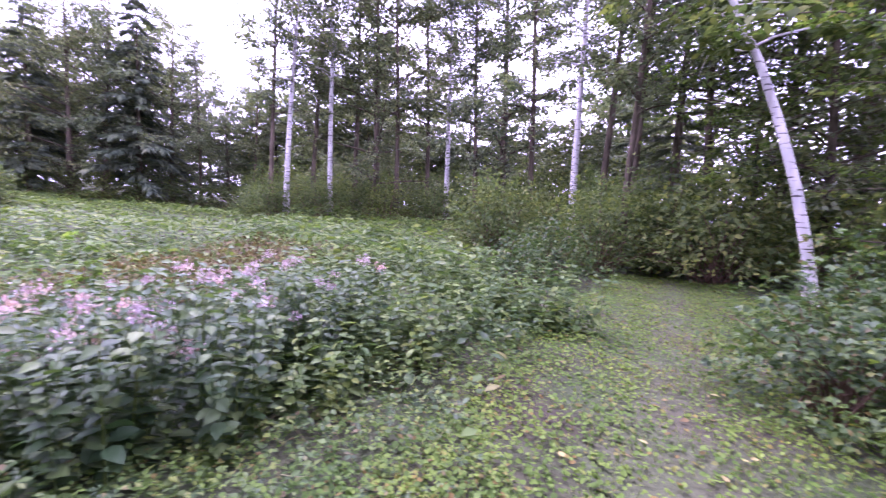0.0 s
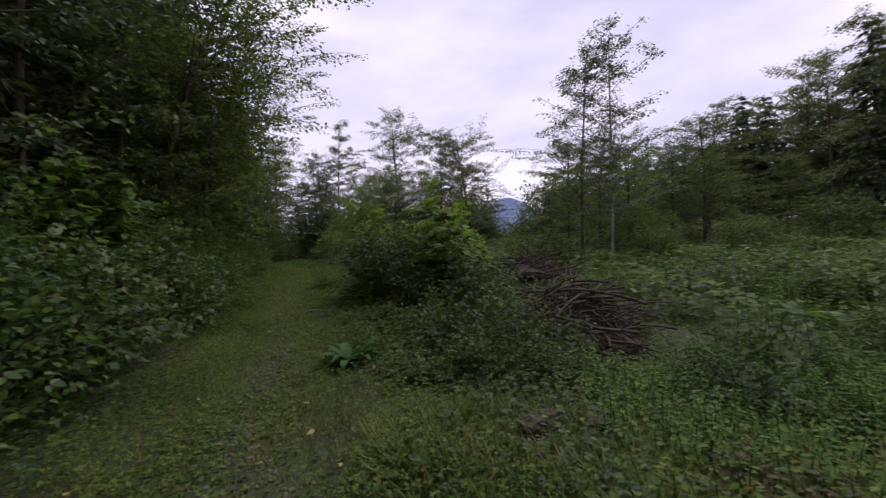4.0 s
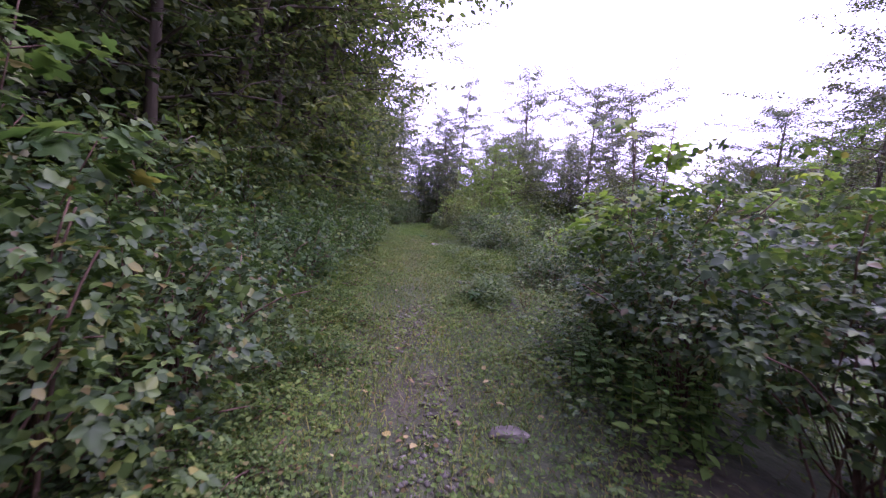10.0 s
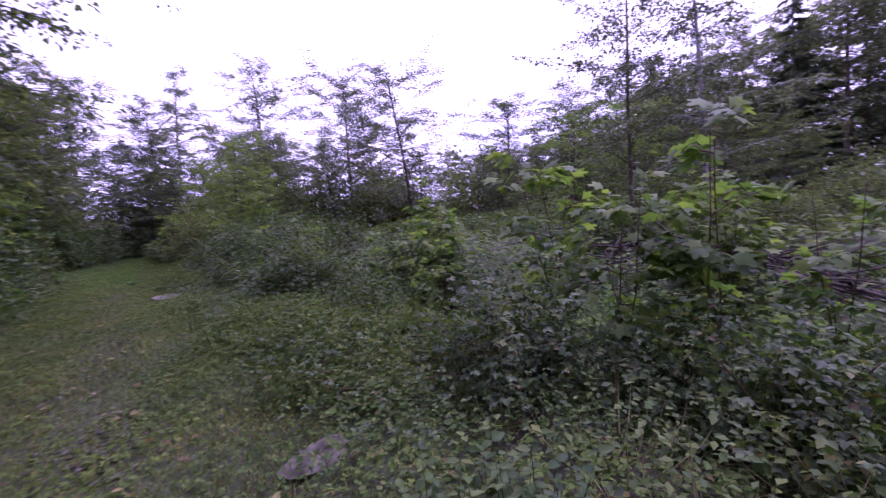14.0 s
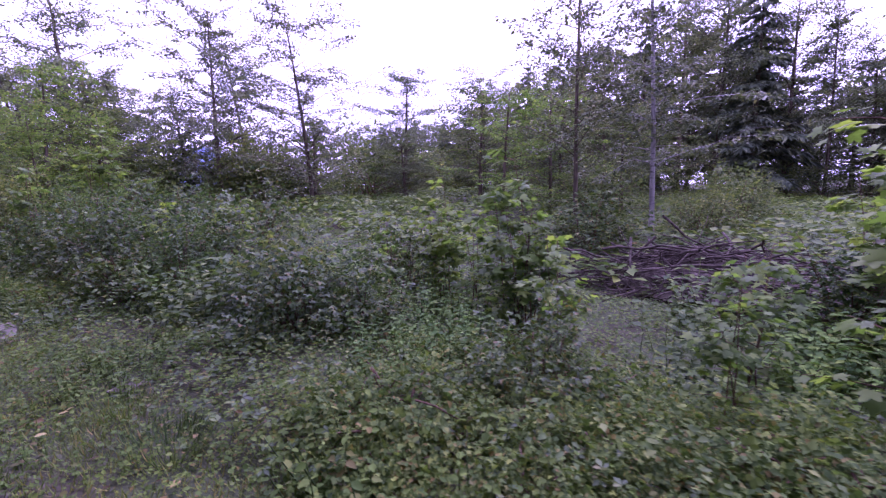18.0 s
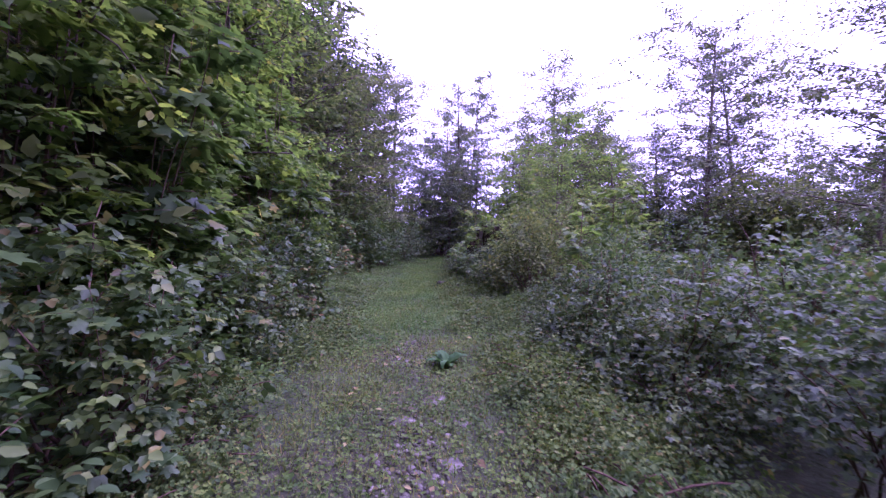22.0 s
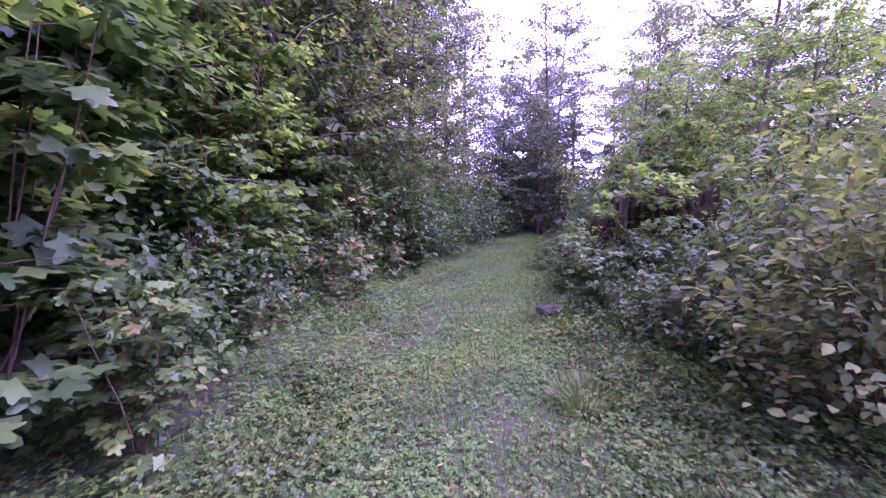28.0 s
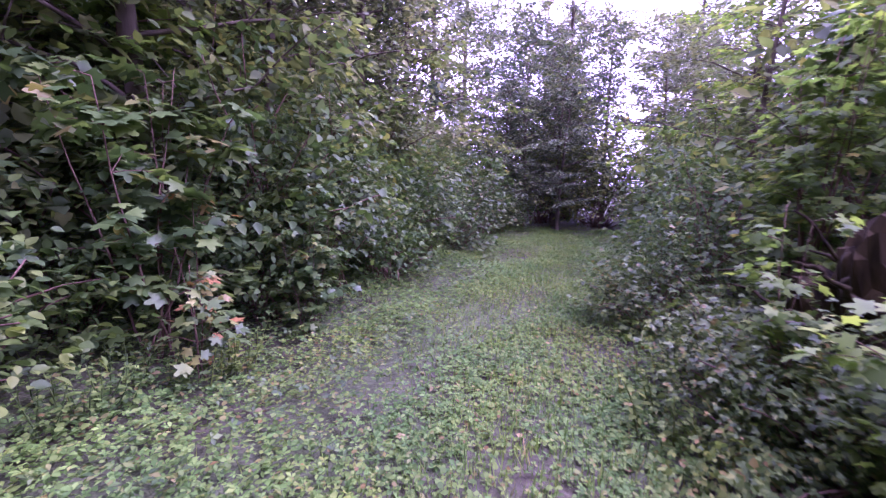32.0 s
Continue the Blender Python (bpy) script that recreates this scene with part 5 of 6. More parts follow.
strew("edge_weeds", 209, 85000, (-2.6, 4.4, -4.6, 45.0), lambda x, y: (1 - hollow(x, y)) * smooth01((trail(x, y) - 0.75) / 0.5) * (0.3 + 0.7 * patchy(x, y, 1.4, 4.0)), lambda x, y: 0.1 + 0.22 * patchy(x, y, 2.1, 1.0), (0.03, 0.064), TREFOIL, M_BRAMBLE, (-0.3, 0.3), "green bramble runners along the trail edges", "weeds")
strew("side_trail_cover", 207, 110000, (-3.0, 8.3, -13.6, -3.0), lambda x, y: smooth01((1.9 - side_path(x, y)) / 0.7) * (1 - 0.6 * worn(x, y)), lambda x, y: 0.03 + 0.1 * smooth01((side_path(x, y) - 0.4) / 0.8), (0.018, 0.046), ROUND, M_COVER, (-0.2, 0.6), "fresh green weed leaves over the second trail", "weeds")
strew("clearing_weeds", 202, 170000, (1.4, 10.0, -7.2, 44.0), lambda x, y: (1 - hollow(x, y)) * (1 - rusty(x, y)) * smooth01((trail(x, y) - 1.2) / 0.5) * bare(x, y) * np.clip(1.6 * patchy(x, y, 0.9, 1.5) - 0.3, 0.38, 1),
      lambda x, y: 0.1 + 0.4 * patchy(x, y, 1.2, 3.0), (0.03, 0.07), KITE, M_HERB, (-0.3, 0.4), "green weeds growing all over the clearing", "weeds")
strew("clearing_litter", 212, 85000, (1.0, 8.0, -6.2, 20.0), lambda x, y: bare(x, y) * (1 - hollow(x, y)) * smooth01((trail(x, y) - 0.9) / 0.6) * (0.4 + 0.6 * patchy(x, y, 1.3, 2.2)), lambda x, y: 0.03 + 0.14 * patchy(x, y, 1.6, 0.3), (0.025, 0.06), TREFOIL, M_COVER, (-0.2, 0.5), "small yellow-green weeds between the taller ones", "weeds")
strew("dry_litter", 213, 17000, (1.0, 8.0, -6.2, 20.0), lambda x, y: (1 - hollow(x, y)) * smooth01((trail(x, y) - 0.9) / 0.6) * np.clip(1.6 * patchy(x, y, 0.8, 5.0) - 0.2, 0, 1), lambda x, y: 0.07 + 0.12 * patchy(x, y, 1.6, 0.3), (0.08, 0.2), (BLADE[0] * [0.4, 1, 1], BLADE[1]), M_STRAW, (-0.1, 0.6), "dry brown stalks and straw among the weeds", "straw")
strew("meadow_weeds", 203, 80000, (8.0, 46.0, -16.0, 50.0), lambda x, y: (1 - rusty(x, y)) * (0.75 + 0.25 * patchy(x, y, 0.5, 1.0)),
      lambda x, y: 0.25 + 0.7 * patchy(x, y, 0.45, 2.0), (0.16, 0.34), KITE, M_HERB, (-0.3, 0.4), "tall green weeds across the clearing", "weeds")
strew("forest_floor_plants", 204, 30000, (-12.0, 12.0, -24.0, -3.0), lambda x, y: smooth01((side_path(x, y) - 1.0) / 0.6) * (y < -4.3),
      lambda x, y: 0.1 + 0.3 * patchy(x, y, 0.9, 2.0), (0.08, 0.16), KITE, M_BRAMBLE, (-0.3, 0.3), "low leafy plants on the forest floor", "weeds")
strew("fallen_leaves", 205, 3800, (-1.8, 3.2, -7.0, 40.0), lambda x, y: (0.3 + 0.7 * smooth01((1.2 - trail(x, y)) / 0.6)) * (1 - 0.75 * lush(y)), lambda x, y: 0.05 + 0 * x, (0.035, 0.08), OVATE, M_FALLEN, (-0.2, 0.2), "scattered yellow and brown fallen leaves", "leaves")

strew("leaf_litter", 217, 26000, (-1.5, 2.2, -4.5, 30.0), lambda x, y: smooth01((1.5 - trail(x, y)) / 0.6) * (0.25 + 0.75 * worn(x, y)) * np.clip(1.7 * patchy(x, y, 1.4, 4.2) - 0.2, 0.1, 1), lambda x, y: 0.03 + 0 * x, (0.014, 0.036), OVATE, M_LITTER, (-0.2, 0.3), "small brown bits of dead leaf on the trodden trail", "leaves")
rng, x, y = scatter(206, 240000, (-2.0, 4.4, -9.0, 46.0), lambda x, y: (0.9 - 0.7 * smooth01((trail(x, y) - 0.5) / 0.9)) * np.clip(patchy(x, y, 1.9, 2.0), 0.08, 1) * smooth01((2.4 - trail(x, y)) / 0.8))
pos = np.stack([x, y, height(x, y) - 0.005], 1)
a = rng.uniform(0, 2 * math.pi, len(x))
tip = np.stack([np.cos(a) * 0.6, np.sin(a) * 0.6, rng.uniform(0.3, 1.2, len(x))], 1)
nrm = np.stack([-np.cos(a), -np.sin(a), np.full(len(x), 0.6)], 1)
grass = new("grass", leaves("grass", pos, tip, nrm, rng.uniform(0.04, 0.12, len(x)), BLADE, M_GRASS))
tagged(grass, "short yellow-green grass on the trail", "grass", kind="stuff")

rng, x, y = scatter(218, 12000, (0.75, 2.7, -0.5, 2.0), lambda x, y: smooth01((trail(x, y) - 0.75) / 0.4) * bare(x, y) * np.clip(1.6 * patchy(x, y, 1.5, 0.9) - 0.1, 0.1, 1))
a = rng.uniform(0, 2 * math.pi, len(x))
pos = np.stack([x, y, height(x, y) - 0.005], 1)
tip = np.stack([np.cos(a) * 0.8, np.sin(a) * 0.8, rng.uniform(-0.1, 0.55, len(x))], 1)
long_grass = new("long_grass", leaves("long_grass", pos, tip, np.stack([-np.cos(a), -np.sin(a), np.full(len(x), 0.6)], 1), rng.uniform(0.14, 0.34, len(x)), BLADE, M_GRASS))
tagged(long_grass, "long flattened yellow-green grass beside the trail", "grass", kind="stuff")

rng, x, y = scatter(211, 70000, (-1.6, 2.2, 23.0, 46.0), lambda x, y: smooth01((y - 23.5) / 3) * smooth01((1.3 - trail(x, y)) / 0.7) * (0.3 + 0.7 * patchy(x, y, 1.6, 3.0)))
a = rng.uniform(0, 2 * math.pi, len(x))
pos = np.stack([x, y, height(x, y) - 0.005], 1)
tip = np.stack([np.cos(a) * 0.5, np.sin(a) * 0.5, rng.uniform(0.4, 1.2, len(x))], 1)
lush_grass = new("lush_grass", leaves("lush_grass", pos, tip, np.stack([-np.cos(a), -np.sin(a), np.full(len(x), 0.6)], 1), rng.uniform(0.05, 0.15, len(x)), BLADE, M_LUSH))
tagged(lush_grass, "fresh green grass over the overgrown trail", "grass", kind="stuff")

rng, x, y = scatter(214, 190000, (-1.4, 1.6, -4.6, 25.0), lambda x, y: (1 - 0.55 * worn(x, y)) * smooth01((1.5 - trail(x, y)) / 0.5) * (0.35 + 0.65 * patchy(x, y, 2.6, 1.2)))
a = rng.uniform(0, 2 * math.pi, len(x))
pos = np.stack([x, y, height(x, y) - 0.004], 1)
tip = np.stack([np.cos(a) * 0.9, np.sin(a) * 0.9, rng.uniform(0.2, 1.1, len(x))], 1)
trail_grass = new("trail_grass", leaves("trail_grass", pos, tip, np.stack([-np.cos(a), -np.sin(a), np.full(len(x), 0.6)], 1), rng.uniform(0.03, 0.09, len(x)), (BLADE[0] * [1.8, 1, 1], BLADE[1]), M_GRASS))
tagged(trail_grass, "short fine green grass and moss on the trodden trail", "grass", kind="stuff")


def grass_tuft(x, y, seed, tall, n, mat, label):
    rng = np.random.default_rng(seed)
    a = rng.uniform(0, 2 * math.pi, n)
    r = 0.22 * np.sqrt(rng.random(n))
    pos = np.stack([r * np.cos(a), r * np.sin(a), np.zeros(n)], 1)
    tip = np.stack([np.cos(a) * 0.7, np.sin(a) * 0.7, rng.uniform(-0.1, 1.1, n)], 1)
    nrm = np.stack([-np.cos(a), -np.sin(a), np.full(n, 0.5)], 1)
    ob = new("grass_tuft", leaves("grass_tuft", pos, tip, nrm, tall * rng.uniform(0.4, 1.15, n), (BLADE[0] * [0.35 if mat is M_STRAW else 0.8, 1, 1], BLADE[1]), mat))
    ob.matrix_basis = pose(x, y, float(height(x, y)) - 0.01)
    return tagged(ob, label, "grass", group="grass tufts")


for i, (x, y, h, mat) in enumerate(((0.94, 16.25, 0.18, M_HERB), (1.0, 17.0, 0.15, M_HERB), (-1.0, 26.4, 0.22, M_GRASS), (0.9, 26.0, 0.2, M_GRASS), (1.6, 10.4, 0.5, M_STRAW), (1.9, 10.9, 0.55, M_STRAW), (-1.1, 24.8, 0.28, M_STRAW), (2.0, 11.6, 0.5, M_STRAW), (2.2, 9.9, 0.55, M_STRAW), (2.3, 14.2, 0.4, M_STRAW), (2.0, 15.6, 0.35, M_STRAW), (2.6, 15.4, 0.4, M_STRAW), (2.2, 13.2, 0.35, M_STRAW), (2.95, -0.2, 0.7, M_STRAW), (3.55, 0.4, 0.7, M_STRAW), (1.25, 31.7, 0.25, M_GRASS), (-0.95, 30.6, 0.2, M_GRASS), (0.95, 28.8, 0.3, M_GRASS))):
    grass_tuft(x, y, 220 + i, h, 34 if mat is M_STRAW else 300, mat, "tuft of dry straw-coloured grass" if mat is M_STRAW else "tuft of long green grass")


# ---------------------------------------------------------------- brushwood, stones, stump
def stick_mesh(seed):
    rng = np.random.default_rng(seed)
    lines = [(bend(rng, (-0.9, 0, 0), (0.9, rng.normal(0, 0.15), rng.normal(0, 0.1)), 7, 0.06, 0.25), 0.024, 0.008)]
    for i in range(3):
        p = np.array([rng.uniform(-0.4, 0.7), 0, 0])
        lines.append((bend(rng, p, p + [rng.uniform(0.15, 0.5), rng.normal(0, 0.25), rng.normal(0, 0.15)], 4, 0, 0.2), 0.01, 0.004))
    return tubes("stick", lines, M_DEADWOOD, 5)


STICKS = [stick_mesh(300 + i) for i in range(7)]


def brush_pile(x, y, wide, deep, tall, count, turn, label, seed, long=1.0):
    rng = np.random.default_rng(seed)
    root = new("brush_pile")
    root.matrix_basis = pose(x, y, float(height(x, y)), 0, 0, turn)
    # Solid mound added under the sticks so the heap can't be seen through.
    bm = bmesh.new()
    bmesh.ops.create_icosphere(bm, subdivisions=4, radius=1)
    for v in bm.verts:
        k = 1 + 0.35 * noise.noise(v.co * 2.2 + Vector((seed, 0, 0))) + 0.15 * noise.noise(v.co * 7)
        v.co = Vector((v.co.x * wide * 0.95 * k, v.co.y * deep * 0.95 * k, max(-0.1, v.co.z) * tall * 0.72 * k))
    me = bpy.data.meshes.new("mound_core")
    bm.to_mesh(me)
    bm.free()
    me.materials.append(M_DEADWOOD)
    part("mound_core", me, root, "dark filler mound added inside the heap")
    for i in range(count):
        px, py = rng.uniform(-1, 1) * wide, rng.uniform(-1, 1) * deep
        cap = tall * max(0.05, 1 - (px / wide) ** 2 * 0.7 - (py / deep) ** 2 * 0.7)
        ob = part("stick", STICKS[rng.integers(7)], root)
        ob.matrix_basis = pose(px, py, cap * rng.uniform(0.55, 1.05), rng.normal(0, 14), rng.normal(0, 16), rng.normal(0, 40) + 180 * rng.integers(2))
        ob.scale = (long * rng.uniform(0.55, 1.25),) * 3
    return tagged(root, label, "brush pile", group="brush piles")


brush_pile(4.45, 4.7, 2.1, 1.05, 1.1, 290, 40, "heap of cut dead branches in the clearing", 401)
brush_pile(9.0, 13.2, 2.4, 1.4, 0.8, 260, 70, "wide heap of cut dead branches among weeds", 402, 1.05)


def stone(x, y, a, b, c, turn, label, seed, sink=0.4, tilt=0):
    bm = bmesh.new()
    bmesh.ops.create_icosphere(bm, subdivisions=3, radius=1)
    off = Vector((seed * 3.7, seed * 1.3, 0))
    cuts = random.Random(seed)
    planes = [(Vector((cuts.gauss(0, 1), cuts.gauss(0, 1), cuts.gauss(0, 0.7))).normalized(), cuts.uniform(0.55, 0.82)) for i in range(11)]
    for v in bm.verts:
        for n, d in planes:
            over = v.co.dot(n) - d
            if over > 0:
                v.co -= over * n
        k = 1 + 0.12 * noise.noise(v.co * 1.4 + off) + 0.07 * noise.noise(v.co * 5 + off)
        v.co = Vector((v.co.x * a * k, v.co.y * b * k, max(-0.9, min(0.75, v.co.z * 1.2)) * c * k)) * 1.25
    me = bpy.data.meshes.new("stone")
    bm.to_mesh(me)
    bm.free()
    me.materials.append(M_ROCK if "block" in label or "dark" in label or "bank" in label else M_STONE)
    ob = new("stone", me)
    ob.matrix_basis = pose(x, y, float(height(x, y)) + c * (0.5 - sink), tilt, 0, turn)
    return tagged(ob, label, "stone")


STONES = [(0.92, 20.0, 0.36, 0.31, 0.04, 75, "flat pale grey stone slab set in the trail", 0.32, 0), (0.95, 12.0, 0.2, 0.14, 0.035, 20, "flat pale stone at the edge of the trail", 0.3, 0), (0.6, 7.4, 0.12, 0.09, 0.04, 0, "small flat grey stone in the trail", 0.3, 0),
          (0.3, 22.9, 0.12, 0.09, 0.025, 40, "flat grey stone worn into the trail", 0.3, 0), (0.5, 22.5, 0.09, 0.06, 0.02, 70, "flat grey stone worn into the trail", 0.3, 0), (0.05, 22.5, 0.11, 0.07, 0.025, 20, "flat grey stone worn into the trail", 0.3, 0), (0.35, 21.9, 0.1, 0.07, 0.025, 0, "flat grey stone worn into the trail", 0.3, 0), (-0.15, 20.2, 0.1, 0.07, 0.025, 35, "flat grey stone worn into the trail", 0.3, 0), (0.2, 4.9, 0.1, 0.07, 0.025, 35, "flat grey stone worn into the trail", 0.3, 0),
          (1.05, 31.5, 0.22, 0.17, 0.11, 10, "weathered brown-grey stone block at the foot of a bush", 0.2, 12), (-2.6, 32.3, 0.3, 0.2, 0.2, 10, "pale stone among the weeds", 0.0, 0), (2.0, 1.45, 0.28, 0.12, 0.13, 15, "dark broken stone in the weeds", 0.2, 0),
          (2.4, 1.3, 0.16, 0.1, 0.12, 70, "dark broken stone in the weeds", 0.2, 0), (3.15, -0.7, 0.17, 0.15, 0.3, 30, "grey boulder among the weeds", 0.0, 0), (5.45, 3.0, 0.26, 0.17, 0.16, 20, "grey boulder beside the brushwood", 0.1, 0),
          (2.75, 26.9, 0.24, 0.17, 0.14, 20, "grey rock in the bank beside the trail", 0.2, 10), (2.95, 27.35, 0.2, 0.15, 0.14, 60, "pale rock on top of the bank", 0.0, 8), (1.17, 17.3, 0.13, 0.09, 0.03, 0, "flat grey stone at the edge of the trail", 0.3, 0), (1.1, 26.2, 0.1, 0.08, 0.03, 0, "small pale flat stone in the weeds", 0.2, 0)]
for i, (x, y, a, b, c, turn, label, sink, tilt) in enumerate(STONES):
    stone(x, y, a, b, c, turn, label, i + 1, sink, tilt)


def pebbles(seed, box, n):
    """Loose gravel showing through the trodden trail."""
    bm = bmesh.new()
    bmesh.ops.create_icosphere(bm, subdivisions=1, radius=1)
    tv, tf = np.array([tuple(v.co) for v in bm.verts]), np.array([[v.index for v in f.verts] for f in bm.faces])
    bm.free()
    rng, x, y = scatter(seed, n, box, lambda x, y: worn(x, y) * np.clip(2.2 * patchy(x, y, 1.9, 2.7) - 0.7, 0, 1))
    m = len(x)
    r = rng.uniform(0.008, 0.03, m)[:, None, None] * rng.uniform(0.7, 1.3, (m, 1, 3)) * [1, 1, 0.5]
    v = tv[None] * (1 + rng.normal(0, 0.12, (m, len(tv), 1))) * r + np.stack([x, y, height(x, y) + 0.006], 1)[:, None]
    f = tf[None] + (np.arange(m) * len(tv))[:, None, None]
    ob = new("gravel", mesh_from("gravel", v.reshape(-1, 3), f.reshape(-1, 3), M_STONE))
    return tagged(ob, "loose grey gravel in the trodden trail", "gravel", kind="stuff")


pebbles(219, (-0.7, 0.9, 1.0, 25.0), 26000)


def dock(x, y, turn, size, count, seed, label):
    """A broad-leaved dock: a rosette of long leaves, each one by itself."""
    rng = np.random.default_rng(seed)
    root = new("dock_plant")
    root.matrix_basis = pose(x, y, float(height(x, y)), 0, 0, turn)
    for i in range(count):
        u, nseg = rng.uniform(0.6, 1.1) * size, 11
        s = np.linspace(0, 1, nseg)
        arch, ph = rng.uniform(0.55, 1.15), rng.uniform(0, 6)
        yy = u * np.sin(s * arch * 1.25)
        zz = u * 0.42 * np.sin(s * 2.3 * arch) + 0.018 * u * np.sin(11 * s + ph)
        w = u * 0.13 * np.sin(np.clip(s * 1.02, 0, 1) ** 0.75 * math.pi) ** 0.8 * (1 + 0.14 * np.sin(13 * s + 2 * ph)) + 0.006
        v = np.concatenate([np.stack([-w, yy, zz + 0.25 * w], 1), np.stack([0 * w, yy, zz], 1), np.stack([w, yy, zz + 0.25 * w], 1)])
        f = []
        for k in range(nseg - 1):
            for c in (0, nseg):
                f += [(c + k, c + nseg + k, c + nseg + k + 1), (c + k, c + nseg + k + 1, c + k + 1)]
        ob = part("leaf", mesh_from("leaf", v, np.array(f), M_DOCK, True), root)
        ob.matrix_basis = pose(0, 0, 0.01, rng.normal(0, 6), 0, i * 137.5 + rng.normal(0, 12))
    return tagged(root, label, "plant", group="dock plants")


dock(0.85, 3.7, 0, 0.42, 26, 501, "broad-leaved green dock plant at the trail edge")
dock(0.95, 10.7, 0, 0.26, 18, 502, "broad-leaved green dock plant at the trail edge")
dock(0.5, 23.9, 0, 0.28, 24, 503, "small broad-leaved dock plant in the trail")


def old_stump(x, y, label, size=(0.85, 0.85, 0.8), turn=0):
    """An uprooted stump: a hollow torn shell, thick roots spreading from it."""
    rng = np.random.default_rng(601)
    root = new("tree_stump")
    root.matrix_basis = pose(x, y, float(height(x, y)) - 0.05, 0, 0, turn)
    root.scale = size
    rows, cols = 40, 120
    vs = []
    for r in range(rows):
        u = r / (rows - 1)
        for c in range(cols):
            a = 2 * math.pi * c / cols
            flute = 0.16 * math.sin(5 * a + 0.6) + 0.1 * math.sin(9 * a + 2.0) + 0.06 * math.sin(17 * a + 3 * u)
            rad = (0.44 + 0.3 * (1 - u) ** 2.4) * (1 + flute * (1.3 - 0.4 * u))
            top = 1.25 + 0.22 * math.sin(a + 0.4) + 0.12 * math.sin(3 * a + 1) + 0.07 * math.sin(8 * a) + 0.06 * math.sin(19 * a) + 0.05 * math.sin(31 * a + 1)
            p = Vector((rad * math.cos(a), rad * math.sin(a), u * top))
            q = Vector((p.x * 9.0, p.y * 9.0, p.z * 1.6))
            k = 1 + 0.2 * noise.noise(p * 2.3) + 0.1 * noise.noise(p * 6.0) + 0.09 * noise.noise(q) + 0.06 * noise.noise(q * 2.1)
            p = Vector((p.x * k, p.y * k, p.z * (0.94 + 0.06 * k)))
            vs.append(p)
    for r in range(8):
        u = 1 - r / 7
        for c in range(cols):
            a = 2 * math.pi * c / cols
            top = 1.35 + 0.14 * math.sin(2 * a + 1) + 0.04 * math.sin(7 * a)
            vs.append(Vector(((0.3 - 0.02 * r) * math.cos(a), (0.3 - 0.02 * r) * math.sin(a), top * (0.35 + 0.65 * u))))
    f = []
    total = rows + 8
    for r in range(total - 1):
        for c in range(cols):
            a, b = r * cols + c, r * cols + (c + 1) % cols
            f += [(a, b, b + cols), (a, b + cols, a + cols)]
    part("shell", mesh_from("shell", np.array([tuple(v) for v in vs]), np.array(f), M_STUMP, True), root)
    for i, (deg, reach, z0, z1, r0) in enumerate(((195, 0.75, 0.3, -0.2, 0.11), (215, 1.0, 0.4, -0.2, 0.11), (250, 1.0, 0.3, -0.2, 0.12), (290, 1.2, 0.4, 0.1, 0.1), (140, 1.1, 0.6, 0.2, 0.1), (330, 0.9, 0.5, 0.0, 0.1), (30, 0.9, 0.4, -0.1, 0.1), (90, 0.9, 0.4, -0.1, 0.1), (172, 1.0, 0.4, -0.1, 0.09))):
        d = radians(deg)
        line = bend(rng, (0.3 * math.cos(d), 0.3 * math.sin(d), z0), (reach * math.cos(d), reach * math.sin(d), z1), 12, 0.05, 0.75)
        part("root", tubes("root", [(line, r0, 0.03)], M_STUMP, 8), root)
    for i, (deg, w) in enumerate(((208, 0.09), (221, 0.05))):
        d = radians(deg)
        line = bend(rng, (0.53 * math.cos(d), 0.53 * math.sin(d), 0.55), (0.47 * math.cos(d), 0.47 * math.sin(d), 1.32 + 0.06 * i), 8, 0, 0.12)
        part("splinter", tubes("splinter", [(line, w, w * 0.5)], M_GREYWOOD, 9), root, "pale grey weathered splinter")
    for i in range(4):
        a = rng.uniform(0, 2 * math.pi)
        line = bend(rng, (0.36 * math.cos(a), 0.36 * math.sin(a), 1.1), (0.38 * math.cos(a), 0.38 * math.sin(a), 1.1 + rng.uniform(0.15, 0.4)), 5, 0, 0.1)
        part("splinter", tubes("splinter", [(line, 0.06, 0.012)], M_STUMP, 6), root)
    return tagged(root, label, "tree stump")


old_stump(2.6, 32.55, "old dark rotten tree stump with spreading roots", (0.85, 0.85, 0.8))


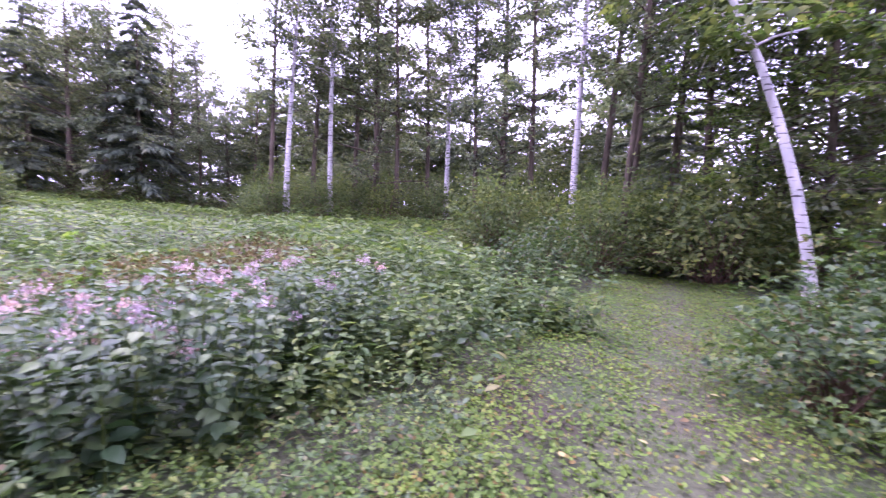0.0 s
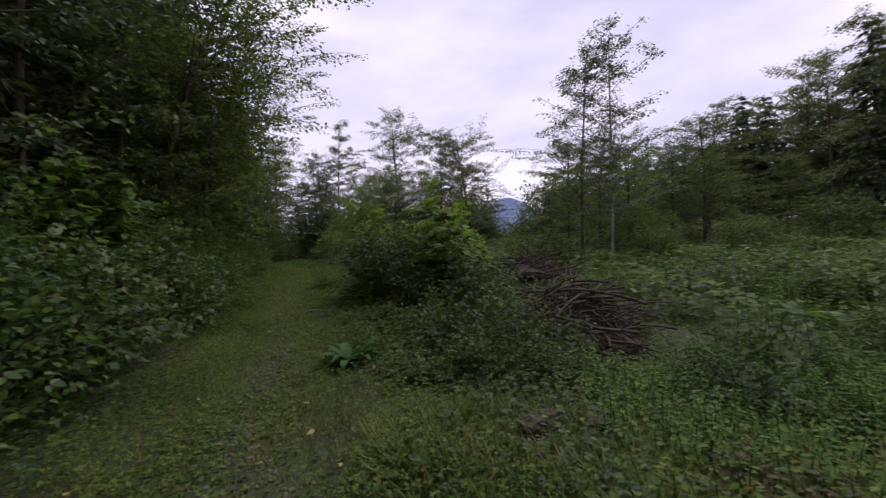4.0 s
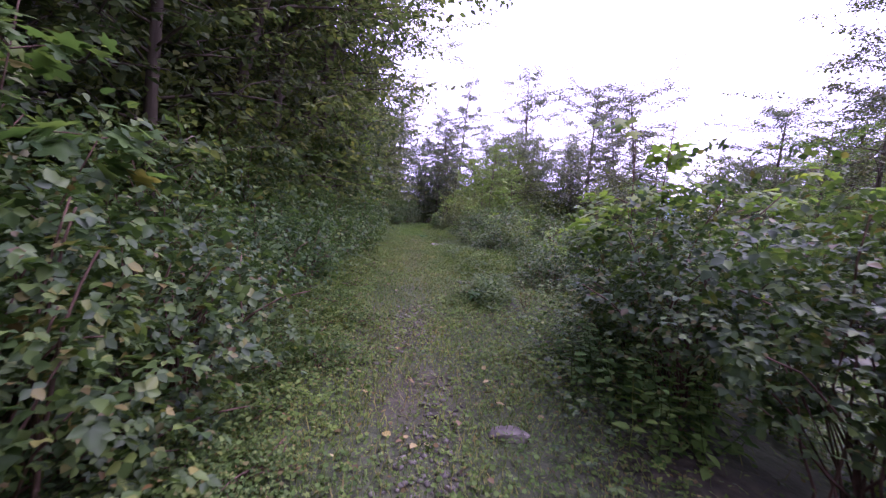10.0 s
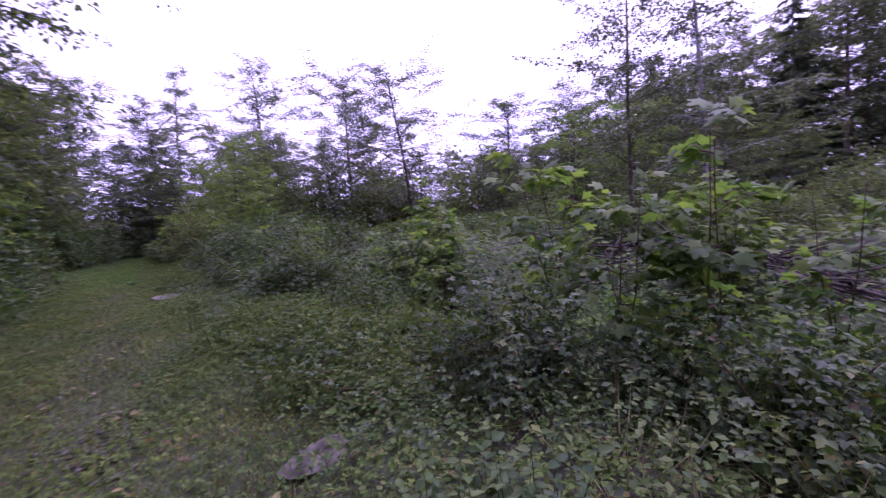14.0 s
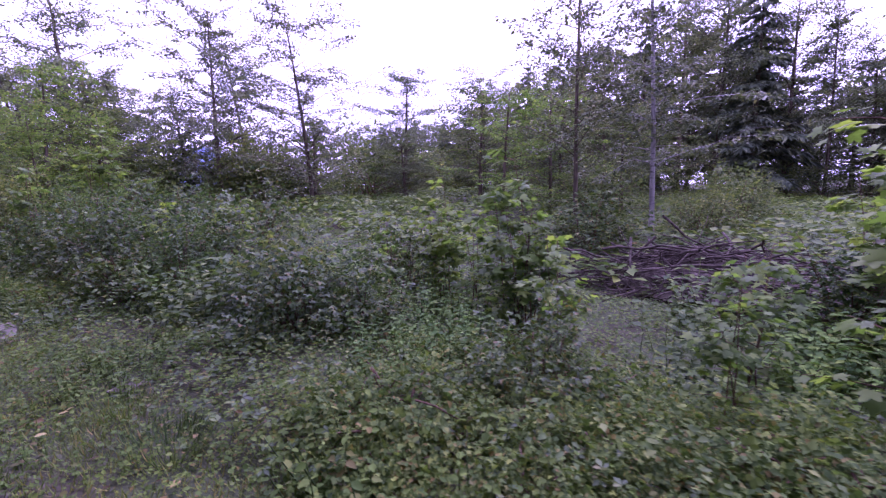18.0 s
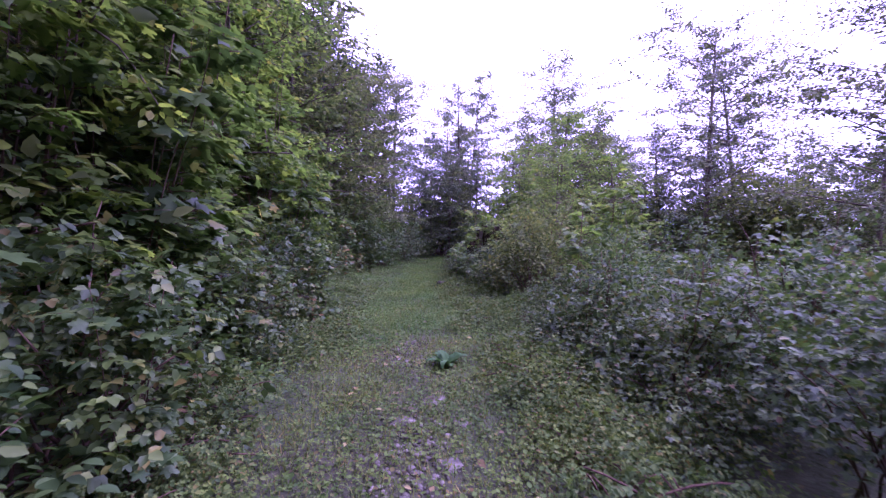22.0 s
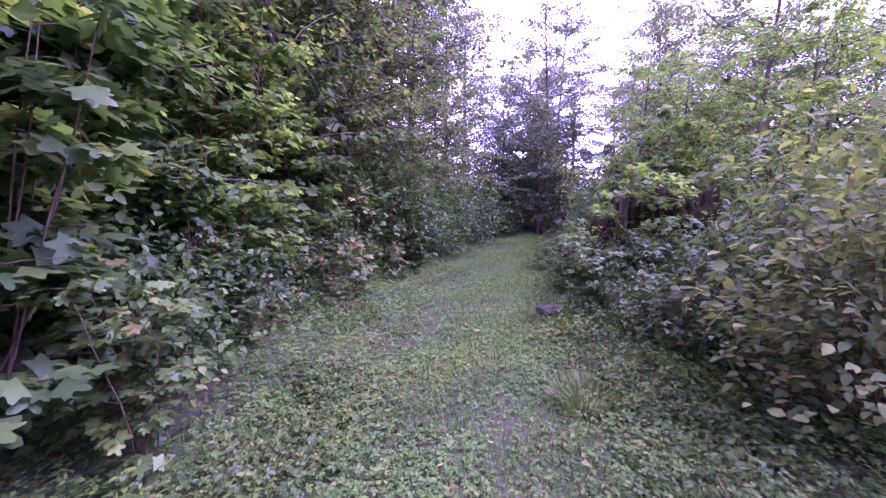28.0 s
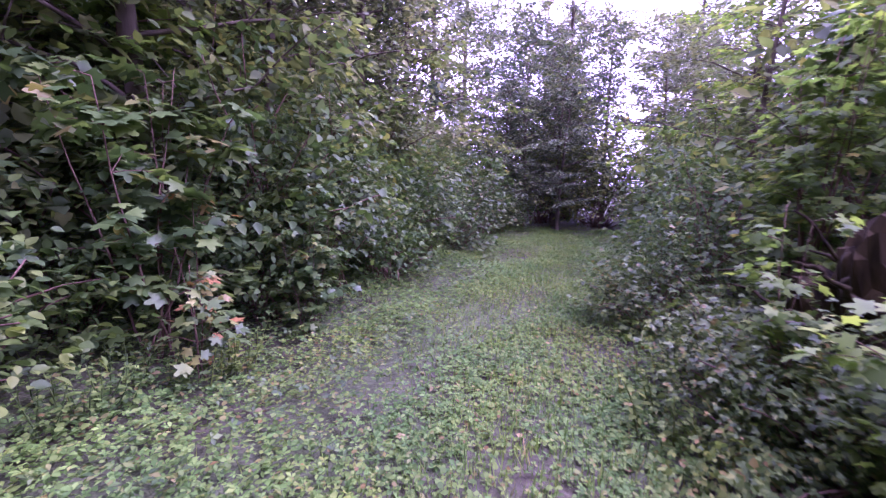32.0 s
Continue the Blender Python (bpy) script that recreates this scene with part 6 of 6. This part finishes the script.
def root_mass(x, y, wide, deep, tall, turn, label, seed):
    """A torn-up root plate: a crumbling mound of dark rot with roots sticking out of it."""
    rng = np.random.default_rng(seed)
    root = new("root_plate")
    root.matrix_basis = pose(x, y, float(height(x, y)) - 0.08, 0, 0, turn)
    bm = bmesh.new()
    bmesh.ops.create_icosphere(bm, subdivisions=5, radius=1)
    off = Vector((seed, 0, 0))
    for v in bm.verts:
        k = 1 + 0.3 * noise.noise(v.co * 1.8 + off) + 0.22 * noise.noise(v.co * 4.3 + off) + 0.14 * noise.noise(v.co * 10 + off) + 0.06 * noise.noise(v.co * 24)
        v.co = Vector((v.co.x * wide * k, v.co.y * deep * k, max(-0.05, v.co.z) * tall * k))
    me = bpy.data.meshes.new("mound_core")
    bm.to_mesh(me)
    bm.free()
    me.materials.append(M_STUMP)
    part("mound_core", me, root)
    for i in range(26):
        a, u = rng.uniform(0, 2 * math.pi), rng.uniform(0.15, 0.95)
        p = np.array([0.8 * wide * math.cos(a) * math.sqrt(1 - u * u), 0.8 * deep * math.sin(a) * math.sqrt(1 - u * u), 0.85 * tall * u])
        out = unit(p * [1, 1, 0.4]) * rng.uniform(0.25, 0.6) + [0, 0, rng.uniform(-0.3, 0.2)]
        r = rng.uniform(0.01, 0.035)
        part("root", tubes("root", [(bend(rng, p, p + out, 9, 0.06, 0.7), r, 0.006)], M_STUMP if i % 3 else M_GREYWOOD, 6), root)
    return tagged(root, label, "root plate")


root_mass(2.35, 33.35, 0.52, 0.5, 0.95, 20, "dark crumbling root plate grown over by weeds", 611)
root_mass(3.3, 32.75, 0.7, 0.55, 1.05, -15, "torn dark root plate beside the old stump", 612)
for i, (x, y, turn, s) in enumerate(((6.45, 3.2, 20, 1.0), (6.25, 2.5, -30, 0.8), (5.95, 3.8, 60, 0.7), (2.15, 1.7, 10, 0.5), (3.15, 0.1, -25, 0.6))):
    ob = new("fallen_branch", STICKS[i])
    ob.matrix_basis = pose(x, y, float(height(x, y)) + 0.22 * s, 0, -8, turn)
    ob.scale = (s,) * 3
    tagged(ob, "dead fallen branch lying in the weeds", "branch", group="fallen branches")
